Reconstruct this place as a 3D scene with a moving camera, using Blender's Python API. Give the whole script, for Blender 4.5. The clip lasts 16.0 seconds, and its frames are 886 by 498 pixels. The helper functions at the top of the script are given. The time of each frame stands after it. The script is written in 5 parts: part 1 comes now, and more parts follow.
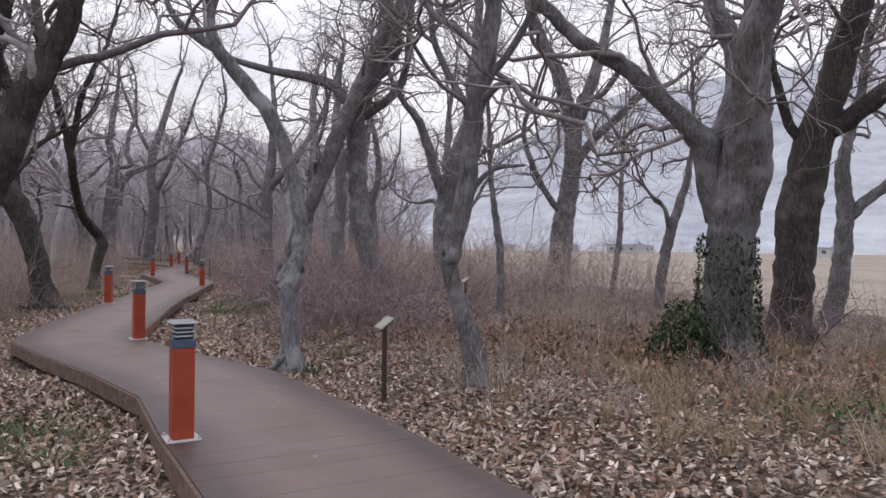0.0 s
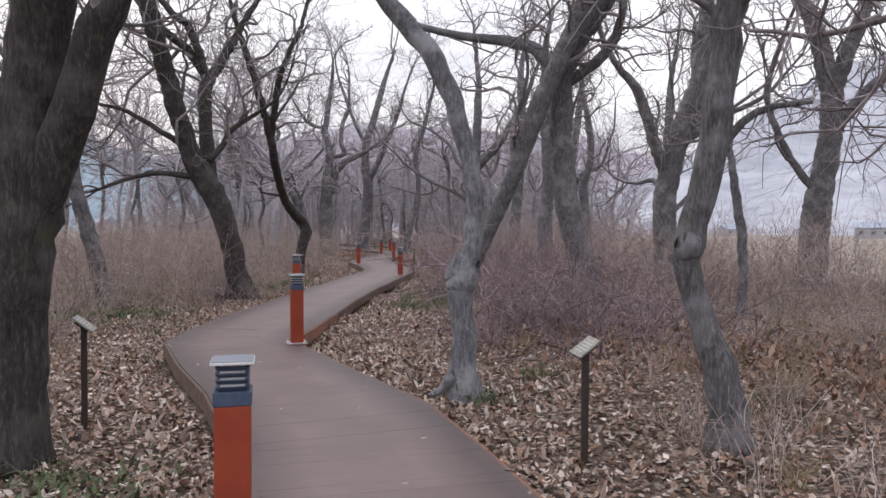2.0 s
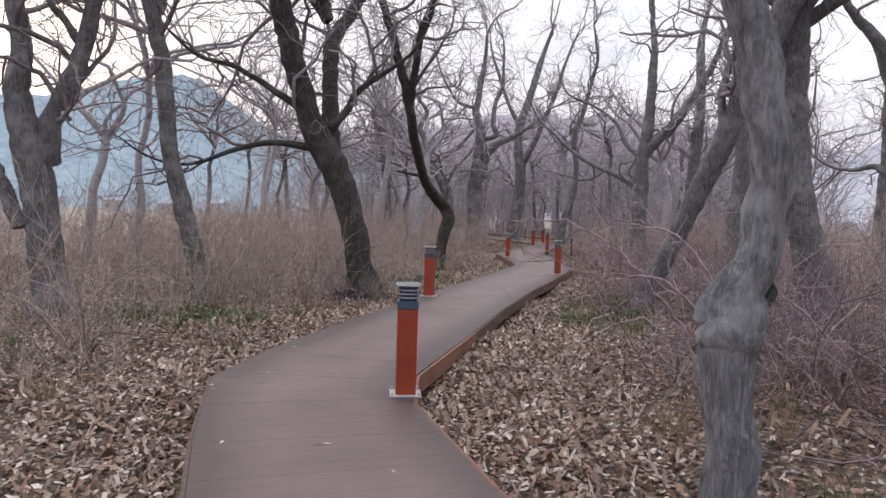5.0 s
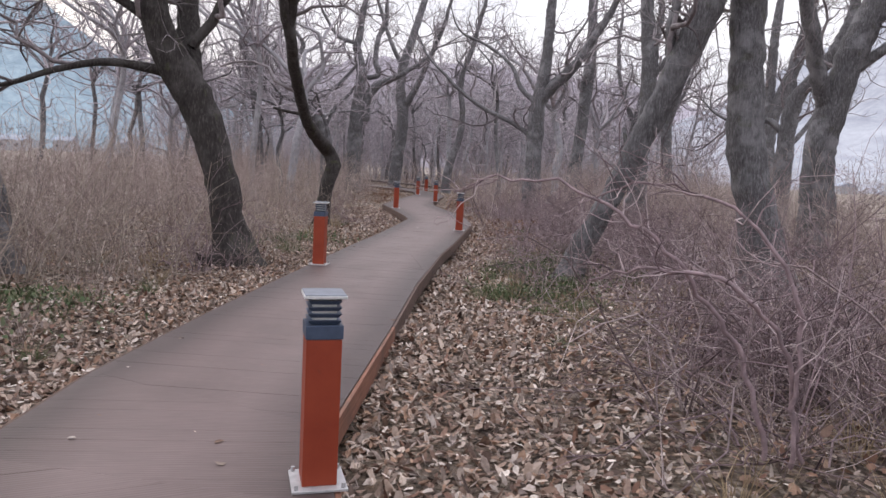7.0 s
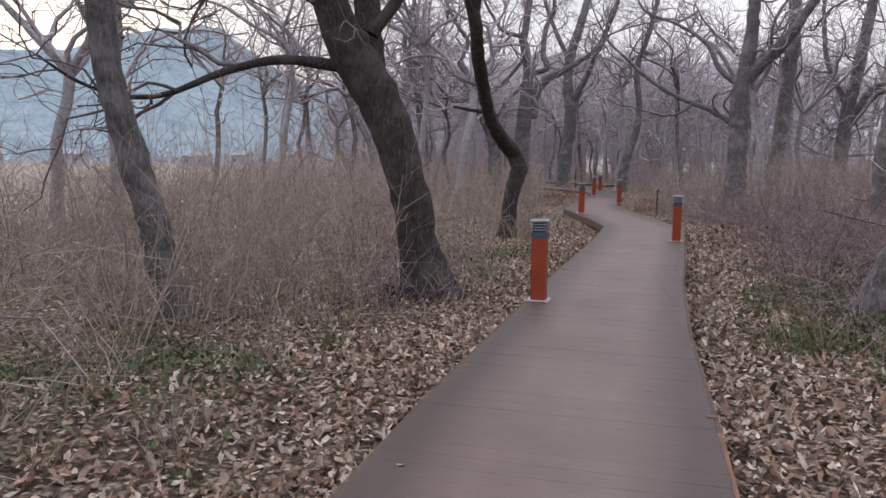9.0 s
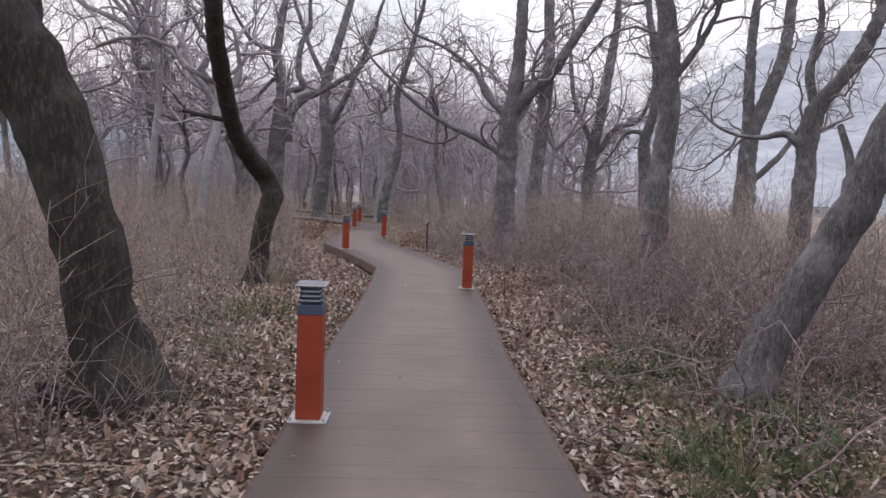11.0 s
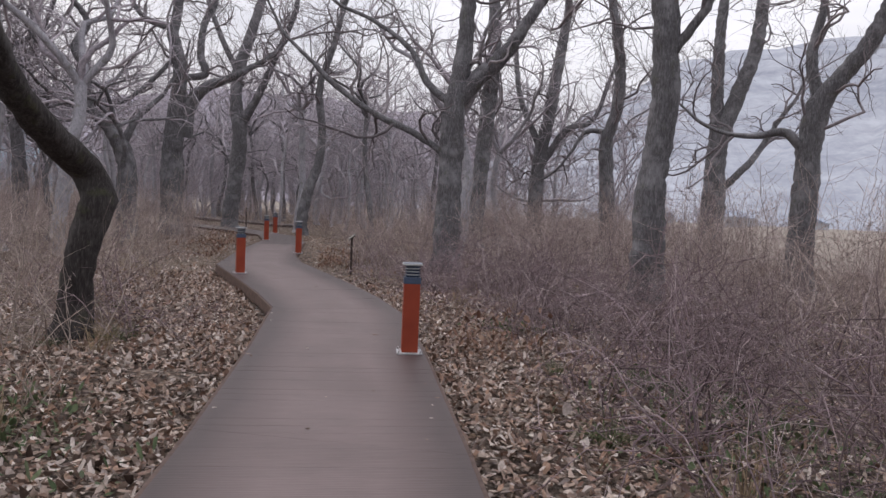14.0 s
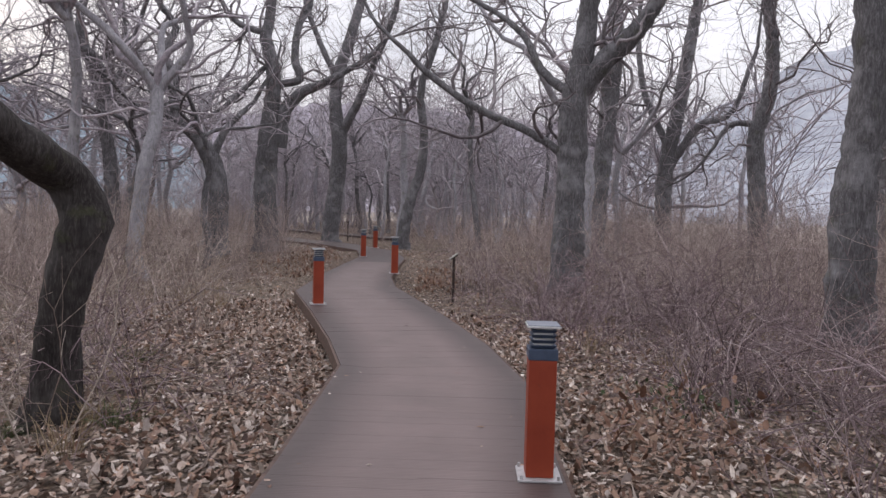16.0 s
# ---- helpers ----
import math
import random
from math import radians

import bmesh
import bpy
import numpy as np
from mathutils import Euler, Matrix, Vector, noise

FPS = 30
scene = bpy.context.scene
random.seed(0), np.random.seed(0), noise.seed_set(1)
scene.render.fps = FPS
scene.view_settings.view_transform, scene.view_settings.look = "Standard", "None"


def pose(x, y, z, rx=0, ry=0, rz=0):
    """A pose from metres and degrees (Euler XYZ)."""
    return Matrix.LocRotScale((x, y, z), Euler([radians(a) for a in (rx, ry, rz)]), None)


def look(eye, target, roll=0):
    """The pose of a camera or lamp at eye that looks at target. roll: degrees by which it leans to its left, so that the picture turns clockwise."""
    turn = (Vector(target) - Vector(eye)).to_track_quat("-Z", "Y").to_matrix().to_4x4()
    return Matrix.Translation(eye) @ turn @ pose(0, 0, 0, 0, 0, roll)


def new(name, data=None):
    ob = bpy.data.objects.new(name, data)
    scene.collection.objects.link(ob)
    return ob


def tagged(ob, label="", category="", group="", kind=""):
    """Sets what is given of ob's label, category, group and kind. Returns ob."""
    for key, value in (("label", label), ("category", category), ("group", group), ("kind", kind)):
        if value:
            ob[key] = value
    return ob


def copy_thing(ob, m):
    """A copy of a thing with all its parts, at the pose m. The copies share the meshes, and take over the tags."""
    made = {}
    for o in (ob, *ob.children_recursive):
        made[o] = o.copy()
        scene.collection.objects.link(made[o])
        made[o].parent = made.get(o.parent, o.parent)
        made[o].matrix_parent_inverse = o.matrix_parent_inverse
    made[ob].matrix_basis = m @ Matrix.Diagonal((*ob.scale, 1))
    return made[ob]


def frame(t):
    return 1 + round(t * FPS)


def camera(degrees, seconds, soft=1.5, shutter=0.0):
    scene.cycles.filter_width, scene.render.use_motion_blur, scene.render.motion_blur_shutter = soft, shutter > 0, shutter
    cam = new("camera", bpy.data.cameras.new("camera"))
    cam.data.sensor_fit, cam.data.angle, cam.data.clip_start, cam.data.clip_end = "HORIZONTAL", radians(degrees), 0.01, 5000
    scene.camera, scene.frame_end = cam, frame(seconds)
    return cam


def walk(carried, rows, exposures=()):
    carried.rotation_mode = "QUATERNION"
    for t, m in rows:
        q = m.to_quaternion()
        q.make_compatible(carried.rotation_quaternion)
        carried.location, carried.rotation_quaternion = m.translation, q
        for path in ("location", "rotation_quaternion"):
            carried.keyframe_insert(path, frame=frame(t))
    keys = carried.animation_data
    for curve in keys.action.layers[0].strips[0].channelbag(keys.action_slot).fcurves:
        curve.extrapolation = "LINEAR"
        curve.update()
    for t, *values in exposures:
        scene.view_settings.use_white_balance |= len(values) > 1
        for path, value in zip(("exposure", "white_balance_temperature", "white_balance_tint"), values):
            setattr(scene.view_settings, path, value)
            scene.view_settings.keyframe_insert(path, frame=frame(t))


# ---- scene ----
cam = camera(62.5, 16.0)
PATH = [
    (0, (1.138, -0.917, 1.446), (1.036, 1.081, 1.436), 0.7),
    (0.5, (1.187, -0.282, 1.486), (0.996, 1.709, 1.468), 0.5),
    (1, (1.126, 0.365, 1.488), (0.885, 2.35, 1.455), 0.9),
    (1.5, (1.063, 0.99, 1.47), (0.6, 2.936, 1.426), 0.5),
    (2, (0.903, 1.631, 1.444), (0.233, 3.515, 1.39), 0.3),
    (2.5, (0.731, 2.247, 1.427), (-0.071, 4.079, 1.375), 0.7),
    (3, (0.472, 2.836, 1.455), (-0.469, 4.6, 1.402), 0.8),
    (3.5, (0.176, 3.433, 1.461), (-0.773, 5.193, 1.425), 2.6),
    (4, (-0.085, 4.01, 1.482), (-1.063, 5.754, 1.445), 2.2),
    (4.2, (-0.224, 4.209, 1.443), (-1.213, 5.947, 1.397), 2.1),
    (6.3, (-1.724, 6.313, 1.388), (-2.798, 7.993, 1.227), 1.4),
    (6.5, (-1.911, 6.541, 1.421), (-2.901, 8.269, 1.236), 2.1),
    (7, (-2.299, 6.902, 1.445), (-3.012, 8.757, 1.221), 3.1),
    (7.5, (-2.612, 7.217, 1.415), (-3.487, 8.995, 1.146), 1.9),
    (8, (-3.108, 7.58, 1.46), (-4.181, 9.248, 1.205), 0.7),
    (8.2, (-3.31, 7.757, 1.498), (-4.406, 9.412, 1.252), 0.3),
    (10.3, (-5.303, 10.515, 1.421), (-6.187, 12.3, 1.243), 2.7),
    (10.5, (-5.42, 10.819, 1.452), (-6.112, 12.689, 1.292), 3.0),
    (11, (-5.636, 11.475, 1.442), (-6.115, 13.411, 1.297), 2.2),
    (11.5, (-5.928, 12.144, 1.432), (-6.358, 14.092, 1.295), 2.3),
    (12, (-6.113, 12.83, 1.428), (-6.471, 14.794, 1.304), 2.2),
    (12.5, (-6.253, 13.544, 1.428), (-6.602, 15.51, 1.309), 2.2),
    (13, (-6.432, 14.242, 1.451), (-6.751, 16.213, 1.336), 2.6),
    (13.5, (-6.519, 15.072, 1.444), (-6.835, 17.044, 1.33), 2.6),
    (14, (-6.689, 15.793, 1.419), (-6.982, 17.768, 1.305), 2.6),
    (14.5, (-6.812, 16.517, 1.418), (-7.139, 18.485, 1.287), 2.7),
    (15, (-7.011, 17.152, 1.431), (-7.448, 19.099, 1.293), 2.0),
    (15.5, (-7.149, 17.916, 1.432), (-7.623, 19.856, 1.321), 1.6),
    (16, (-7.359, 18.616, 1.482), (-7.941, 20.526, 1.381), 1.5),
]
walk(cam, [(t, look(eye, target, roll)) for t, eye, target, roll in PATH],
     [(0, 0.05), (0.5, 0.13), (1.5, 0.2), (3, 0.22), (6.5, 0.3), (7.4, 0.36), (8.0, 0.06), (10.5, 0.1), (12.5, 0.06), (13.5, -0.12), (14.5, 0.02), (15.4, -0.14), (16, 0.04)])

# ---- light ----
world = bpy.data.worlds.new("world")
scene.world = world
world.use_nodes = True
wn, wl = world.node_tree.nodes, world.node_tree.links
wbg = wn["Background"]
sky = wn.new("ShaderNodeTexSky")
sky.sky_type = "NISHITA"
sky.sun_disc = False
sky.sun_elevation, sky.sun_rotation = radians(14), radians(-70)
sky.dust_density = 4.0
sky_dim = wn.new("ShaderNodeMixRGB")
sky_dim.blend_type = "MULTIPLY"
sky_dim.inputs[0].default_value = 1.0
sky_dim.inputs[2].default_value = (0.09, 0.09, 0.09, 1)
wl.new(sky.outputs[0], sky_dim.inputs[1])
# high cloud sheet: soft, slightly lavender and pink
wco = wn.new("ShaderNodeTexCoord")
wmap = wn.new("ShaderNodeMapping")
wmap.inputs["Scale"].default_value = (1.0, 1.0, 3.5)
wl.new(wco.outputs["Generated"], wmap.inputs[0])
cloud = wn.new("ShaderNodeTexNoise")
cloud.inputs["Scale"].default_value = 2.2
cloud.inputs["Detail"].default_value = 5.0
wl.new(wmap.outputs[0], cloud.inputs["Vector"])
cramp = wn.new("ShaderNodeValToRGB")
cramp.color_ramp.elements[0].position, cramp.color_ramp.elements[0].color = 0.30, (0.585, 0.585, 0.66, 1)
cramp.color_ramp.elements[1].position, cramp.color_ramp.elements[1].color = 0.72, (0.97, 0.945, 0.99, 1)
wl.new(cloud.outputs[0], cramp.inputs[0])
wmix = wn.new("ShaderNodeMixRGB")
wmix.inputs[0].default_value = 0.86
wl.new(sky_dim.outputs[0], wmix.inputs[1])
wl.new(cramp.outputs[0], wmix.inputs[2])
# an overcast sky is about three times as bright overhead as at the horizon
wsep = wn.new("ShaderNodeSeparateXYZ")
wl.new(wco.outputs["Generated"], wsep.inputs[0])
wup = wn.new("ShaderNodeMapRange")
wup.inputs["From Min"].default_value, wup.inputs["From Max"].default_value = 0.0, 1.0
wup.inputs["To Min"].default_value, wup.inputs["To Max"].default_value = 1.05, 2.85
wl.new(wsep.outputs[2], wup.inputs[0])
wover = wn.new("ShaderNodeMixRGB")
wover.blend_type, wover.inputs[0].default_value = "MULTIPLY", 1.0
wl.new(wmix.outputs[0], wover.inputs[1])
wl.new(wup.outputs[0], wover.inputs[2])
wl.new(wover.outputs[0], wbg.inputs[0])
wbg.inputs[1].default_value = 0.92
sun = new("sun", bpy.data.lights.new("sun", "SUN"))
sun.data.energy, sun.data.angle, sun.data.color = 0.5, radians(25), (1.0, 0.95, 0.93)
sun.matrix_world = look((-60, 25, 40), (0, 0, 0))


# ---- materials ----
def nodes_of(name, rough=0.85):
    m = bpy.data.materials.new(name)
    m.use_nodes = True
    n, l = m.node_tree.nodes, m.node_tree.links
    b = n["Principled BSDF"]
    b.inputs["Roughness"].default_value = rough
    b.inputs["Specular IOR Level"].default_value = 0.25
    return m, n, l, b


def coords(n, l, kind="Object", scale=(1, 1, 1)):
    c, mp = n.new("ShaderNodeTexCoord"), n.new("ShaderNodeMapping")
    mp.inputs["Scale"].default_value = scale
    l.new(c.outputs[kind], mp.inputs[0])
    return mp.outputs[0]


def noise_node(n, l, vec, scale, detail=4.0, rough=0.6):
    t = n.new("ShaderNodeTexNoise")
    t.inputs["Scale"].default_value, t.inputs["Detail"].default_value, t.inputs["Roughness"].default_value = scale, detail, rough
    l.new(vec, t.inputs["Vector"])
    return t.outputs[0]


def ramp(n, l, fac, *stops):
    r = n.new("ShaderNodeValToRGB")
    e = r.color_ramp.elements
    while len(e) < len(stops):
        e.new(0.5)
    for el, (p, c) in zip(e, stops):
        el.position, el.color = p, (*c, 1)
    l.new(fac, r.inputs[0])
    return r.outputs[0]


def blend(n, l, a, b, fac, kind="MIX"):
    x = n.new("ShaderNodeMixRGB")
    x.blend_type = kind
    for s, v in ((0, fac), (1, a), (2, b)):
        if isinstance(v, (int, float)):
            x.inputs[s].default_value = v
        elif isinstance(v, tuple):
            x.inputs[s].default_value = (*v, 1)
        else:
            l.new(v, x.inputs[s])
    return x.outputs[0]


def bump(n, l, b, height, strength=0.5, dist=0.02):
    k = n.new("ShaderNodeBump")
    k.inputs["Strength"].default_value, k.inputs["Distance"].default_value = strength, dist
    l.new(height, k.inputs["Height"])
    l.new(k.outputs[0], b.inputs["Normal"])


def bark(name, dark, mid, pale, lichen=0.5, moss_amount=0.55):
    m, n, l, b = nodes_of(name, 0.92)
    v = coords(n, l, "Object", (1, 1, 0.2))
    w = coords(n, l)
    crack = n.new("ShaderNodeTexVoronoi")
    crack.feature, crack.inputs["Scale"].default_value = "DISTANCE_TO_EDGE", 34
    warp = n.new("ShaderNodeVectorMath")
    warp.operation = "MULTIPLY_ADD"
    wn_ = n.new("ShaderNodeTexNoise")
    wn_.inputs["Scale"].default_value = 9
    l.new(v, wn_.inputs["Vector"])
    l.new(wn_.outputs["Color"], warp.inputs[0])
    warp.inputs[1].default_value = (0.2, 0.2, 0.2)
    l.new(v, warp.inputs[2])
    l.new(warp.outputs[0], crack.inputs["Vector"])
    plates = ramp(n, l, crack.outputs["Distance"], (0.0, (0.25, 0.25, 0.25)), (0.22, (0.62, 0.62, 0.62)))
    fine = blend(n, l, noise_node(n, l, v, 30, 7, 0.75), plates, 0.22)
    broad = noise_node(n, l, w, 2.3, 4)
    c = ramp(n, l, fine, (0.30, dark), (0.52, mid), (0.74, pale))
    patch = ramp(n, l, broad, (0.50, (0, 0, 0)), (0.66, (1, 1, 1)))
    tint = blend(n, l, c, tuple(x * 0.9 + 0.05 for x in pale), patch)
    c2 = blend(n, l, c, tint, lichen)
    moss = ramp(n, l, noise_node(n, l, w, 4.1, 5), (0.58, (0, 0, 0)), (0.70, (moss_amount,) * 3))
    l.new(blend(n, l, c2, (0.085, 0.09, 0.045), moss), b.inputs["Base Color"])
    bump(n, l, b, blend(n, l, fine, broad, 0.35), 1.0, 0.05)
    return m


BARK = bark("bark_grey", (0.034, 0.032, 0.034), (0.142, 0.136, 0.143), (0.33, 0.322, 0.338), 0.5, 0.35)
BARK_DARK = bark("bark_dark", (0.014, 0.012, 0.012), (0.055, 0.048, 0.046), (0.16, 0.147, 0.142), 0.3)
BARK_PALE = bark("bark_pale", (0.045, 0.045, 0.05), (0.20, 0.20, 0.215), (0.46, 0.46, 0.485), 0.75, 0.08)


def twig_mat(name, a, b_, c):
    m, n, l, b = nodes_of(name, 0.8)
    g = n.new("ShaderNodeNewGeometry")
    col = ramp(n, l, g.outputs["Random Per Island"], (0.0, a), (0.55, b_), (1.0, c))
    gr = noise_node(n, l, coords(n, l), 14, 3)
    l.new(blend(n, l, col, ramp(n, l, gr, (0.3, (0.6, 0.6, 0.6)), (0.7, (1.25, 1.22, 1.2))), 1.0, "MULTIPLY"), b.inputs["Base Color"])
    return m


TWIG = twig_mat("twig_bark", (0.12, 0.105, 0.113), (0.225, 0.20, 0.212), (0.35, 0.32, 0.335))
# twigs and bark of far trees: aerial haze mixed into paler, lavender colours
TWIG_FAR = twig_mat("hazed_twig_bark", (0.25, 0.225, 0.255), (0.40, 0.365, 0.40), (0.55, 0.51, 0.55))
BARK_HAZED = bark("bark_hazed", (0.16, 0.153, 0.17), (0.34, 0.328, 0.352), (0.49, 0.475, 0.50))
BRUSH = twig_mat("brush_stem", (0.19, 0.145, 0.137), (0.40, 0.32, 0.30), (0.64, 0.545, 0.505))
BRAMBLE = twig_mat("bramble_stem", (0.10, 0.07, 0.08), (0.27, 0.20, 0.218), (0.58, 0.49, 0.50))
CANE = twig_mat("pale_cane", (0.12, 0.088, 0.092), (0.28, 0.22, 0.225), (0.58, 0.50, 0.49))
SCRUB = twig_mat("scrub_stem", (0.085, 0.06, 0.065), (0.21, 0.158, 0.165), (0.47, 0.39, 0.385))
PALE = twig_mat("pale_shoot", (0.24, 0.19, 0.165), (0.40, 0.335, 0.29), (0.58, 0.51, 0.455))
STRAW = twig_mat("dry_grass", (0.20, 0.145, 0.085), (0.34, 0.26, 0.165), (0.46, 0.375, 0.26))
GREEN = twig_mat("green_grass", (0.06, 0.085, 0.035), (0.115, 0.145, 0.07), (0.21, 0.21, 0.12))


def leaf_mat(name, *cols):
    m, n, l, b = nodes_of(name, 0.75)
    g = n.new("ShaderNodeNewGeometry")
    k = len(cols) - 1
    col = ramp(n, l, g.outputs["Random Per Island"], *[(i / k, c) for i, c in enumerate(cols)])
    gr = noise_node(n, l, coords(n, l), 40, 3)
    l.new(blend(n, l, col, ramp(n, l, gr, (0.3, (0.72, 0.7, 0.68)), (0.7, (1.15, 1.15, 1.15))), 1.0, "MULTIPLY"), b.inputs["Base Color"])
    return m


LEAF = leaf_mat("dead_leaf", (0.06, 0.04, 0.034), (0.42, 0.32, 0.26), (0.20, 0.11, 0.082), (0.58, 0.48, 0.41), (0.09, 0.062, 0.055), (0.40, 0.26, 0.185), (0.24, 0.195, 0.178), (0.74, 0.66, 0.60), (0.16, 0.10, 0.08))
HERB = leaf_mat("herb_leaf", (0.05, 0.075, 0.035), (0.09, 0.125, 0.06), (0.14, 0.16, 0.085), (0.07, 0.085, 0.05))
BRACKEN = leaf_mat("dead_bracken", (0.13, 0.07, 0.05), (0.26, 0.15, 0.105), (0.19, 0.125, 0.10), (0.36, 0.25, 0.18))
IVY = leaf_mat("ivy_leaf", (0.022, 0.035, 0.018), (0.045, 0.070, 0.032), (0.03, 0.045, 0.028), (0.085, 0.11, 0.06))
YELLOW = leaf_mat("withered_leaf", (0.30, 0.20, 0.06), (0.36, 0.19, 0.08), (0.26, 0.24, 0.08))

m, n, l, b = nodes_of("forest_floor", 0.95)
v = coords(n, l)
big, mid, fine = noise_node(n, l, v, 0.35, 4), noise_node(n, l, v, 7, 6, 0.7), noise_node(n, l, v, 34, 5, 0.75)
vor = n.new("ShaderNodeTexVoronoi")
vor.inputs["Scale"].default_value = 19
l.new(v, vor.inputs["Vector"])
vd = n.new("ShaderNodeVectorMath")
vd.operation = "MULTIPLY_ADD"
vn = n.new("ShaderNodeTexNoise")
vn.inputs["Scale"].default_value = 30
l.new(v, vn.inputs["Vector"])
l.new(vn.outputs["Color"], vd.inputs[0])
vd.inputs[1].default_value = (0.05, 0.05, 0.05)
l.new(v, vd.inputs[2])
l.new(vd.outputs[0], vor.inputs["Vector"])
flake = ramp(n, l, vor.outputs["Color"], (0.08, (0.05, 0.036, 0.03)), (0.25, (0.36, 0.28, 0.225)), (0.4, (0.15, 0.10, 0.078)), (0.55, (0.48, 0.405, 0.34)), (0.7, (0.10, 0.075, 0.065)), (0.85, (0.33, 0.235, 0.17)))
edge = ramp(n, l, vor.outputs["Distance"], (0.25, (1, 1, 1)), (0.62, (0.35, 0.33, 0.32)))
flake = blend(n, l, flake, edge, 1.0, "MULTIPLY")
soil = ramp(n, l, fine, (0.3, (0.025, 0.019, 0.017)), (0.6, (0.10, 0.076, 0.065)), (0.8, (0.32, 0.255, 0.21)))
c = blend(n, l, soil, flake, ramp(n, l, mid, (0.25, (0.25, 0.25, 0.25)), (0.45, (1, 1, 1))))
c = blend(n, l, c, (0.20, 0.165, 0.12), ramp(n, l, big, (0.5, (0, 0, 0)), (0.75, (0.5, 0.5, 0.5))))
l.new(c, b.inputs["Base Color"])
bump(n, l, b, blend(n, l, fine, vor.outputs["Distance"], 0.5), 1.0, 0.05)
FLOOR = m

m, n, l, b = nodes_of("field_straw", 0.95)
v = coords(n, l, "Object", (1, 0.25, 1))
c = ramp(n, l, noise_node(n, l, v, 0.08, 5), (0.3, (0.20, 0.17, 0.145)), (0.55, (0.285, 0.245, 0.205)), (0.75, (0.16, 0.138, 0.117)))
f = ramp(n, l, noise_node(n, l, coords(n, l), 6, 5, 0.7), (0.3, (0.7, 0.7, 0.7)), (0.7, (1.2, 1.2, 1.2)))
l.new(blend(n, l, c, f, 1.0, "MULTIPLY"), b.inputs["Base Color"])
FIELD = m

m, n, l, b = nodes_of("deck_board", 0.52)
b.inputs["Specular IOR Level"].default_value = 0.5
oi = n.new("ShaderNodeObjectInfo")
v = coords(n, l, "Object", (0.5, 9, 1))
grain = noise_node(n, l, v, 9, 5, 0.65)
c = ramp(n, l, grain, (0.25, (0.118, 0.083, 0.079)), (0.55, (0.155, 0.113, 0.108)), (0.8, (0.186, 0.14, 0.134)))
tone = ramp(n, l, oi.outputs["Random"], (0, (0.97, 0.967, 0.967)), (1, (1.025, 1.025, 1.02)))
geo = n.new("ShaderNodeNewGeometry")
wp = noise_node(n, l, geo.outputs["Position"], 1.1, 5, 0.6)
wear = ramp(n, l, wp, (0.3, (0.78, 0.76, 0.75)), (0.65, (1.1, 1.1, 1.1)))
c = blend(n, l, blend(n, l, c, tone, 1.0, "MULTIPLY"), wear, 1.0, "MULTIPLY")
# the trodden middle has bleached, the borders kept their dark stain
sep = n.new("ShaderNodeSeparateXYZ")
l.new(coords(n, l), sep.inputs[0])
off = n.new("ShaderNodeMath")
off.operation = "ABSOLUTE"
l.new(sep.outputs[0], off.inputs[0])
rag = n.new("ShaderNodeMath")
rag.operation = "MULTIPLY_ADD"
l.new(wp, rag.inputs[0])
rag.inputs[1].default_value = 0.5
l.new(off.outputs[0], rag.inputs[2])
stain = ramp(n, l, rag.outputs[0], (0.60, (1, 1, 1)), (0.78, (0.74, 0.72, 0.72)), (0.98, (0.42, 0.40, 0.40)))
c = blend(n, l, c, stain, 1.0, "MULTIPLY")
l.new(c, b.inputs["Base Color"])
groove = n.new("ShaderNodeTexWave")
groove.bands_direction = "Y"
groove.inputs["Scale"].default_value = 14.0
groove.inputs["Distortion"].default_value = 0.0
l.new(coords(n, l), groove.inputs["Vector"])
bump(n, l, b, groove.outputs[0], 0.25, 0.002)
DECK = m

m, n, l, b = nodes_of("fascia_board", 0.7)
v = coords(n, l, "Object", (0.6, 12, 12))
c = ramp(n, l, noise_node(n, l, v, 5, 5), (0.3, (0.16, 0.075, 0.052)), (0.6, (0.28, 0.135, 0.092)), (0.8, (0.36, 0.20, 0.145)))
dirt = ramp(n, l, noise_node(n, l, coords(n, l), 3, 5), (0.45, (0, 0, 0)), (0.7, (0.6, 0.6, 0.6)))
l.new(blend(n, l, c, (0.10, 0.075, 0.062), dirt), b.inputs["Base Color"])
bump(n, l, b, noise_node(n, l, v, 8, 4), 0.4, 0.006)
FASCIA = m

m, n, l, b = nodes_of("red_brown_paint", 0.5)
v = coords(n, l)
c = ramp(n, l, noise_node(n, l, v, 5, 5), (0.3, (0.235, 0.040, 0.020)), (0.7, (0.30, 0.056, 0.027)))
l.new(blend(n, l, c, (0.16, 0.055, 0.035), ramp(n, l, noise_node(n, l, v, 38, 4), (0.62, (0, 0, 0)), (0.75, (0.6, 0.6, 0.6)))), b.inputs["Base Color"])
bump(n, l, b, noise_node(n, l, v, 60, 3), 0.12, 0.002)
RED = m


def plain(name, col, rough=0.5, metal=0.0, spread=0.15, scale=25):
    m, n, l, b = nodes_of(name, rough)
    b.inputs["Metallic"].default_value = metal
    f = noise_node(n, l, coords(n, l), scale, 4)
    l.new(ramp(n, l, f, (0.3, tuple(x * (1 - spread) for x in col)), (0.7, tuple(x * (1 + spread) for x in col))), b.inputs["Base Color"])
    bump(n, l, b, f, 0.1, 0.002)
    return m


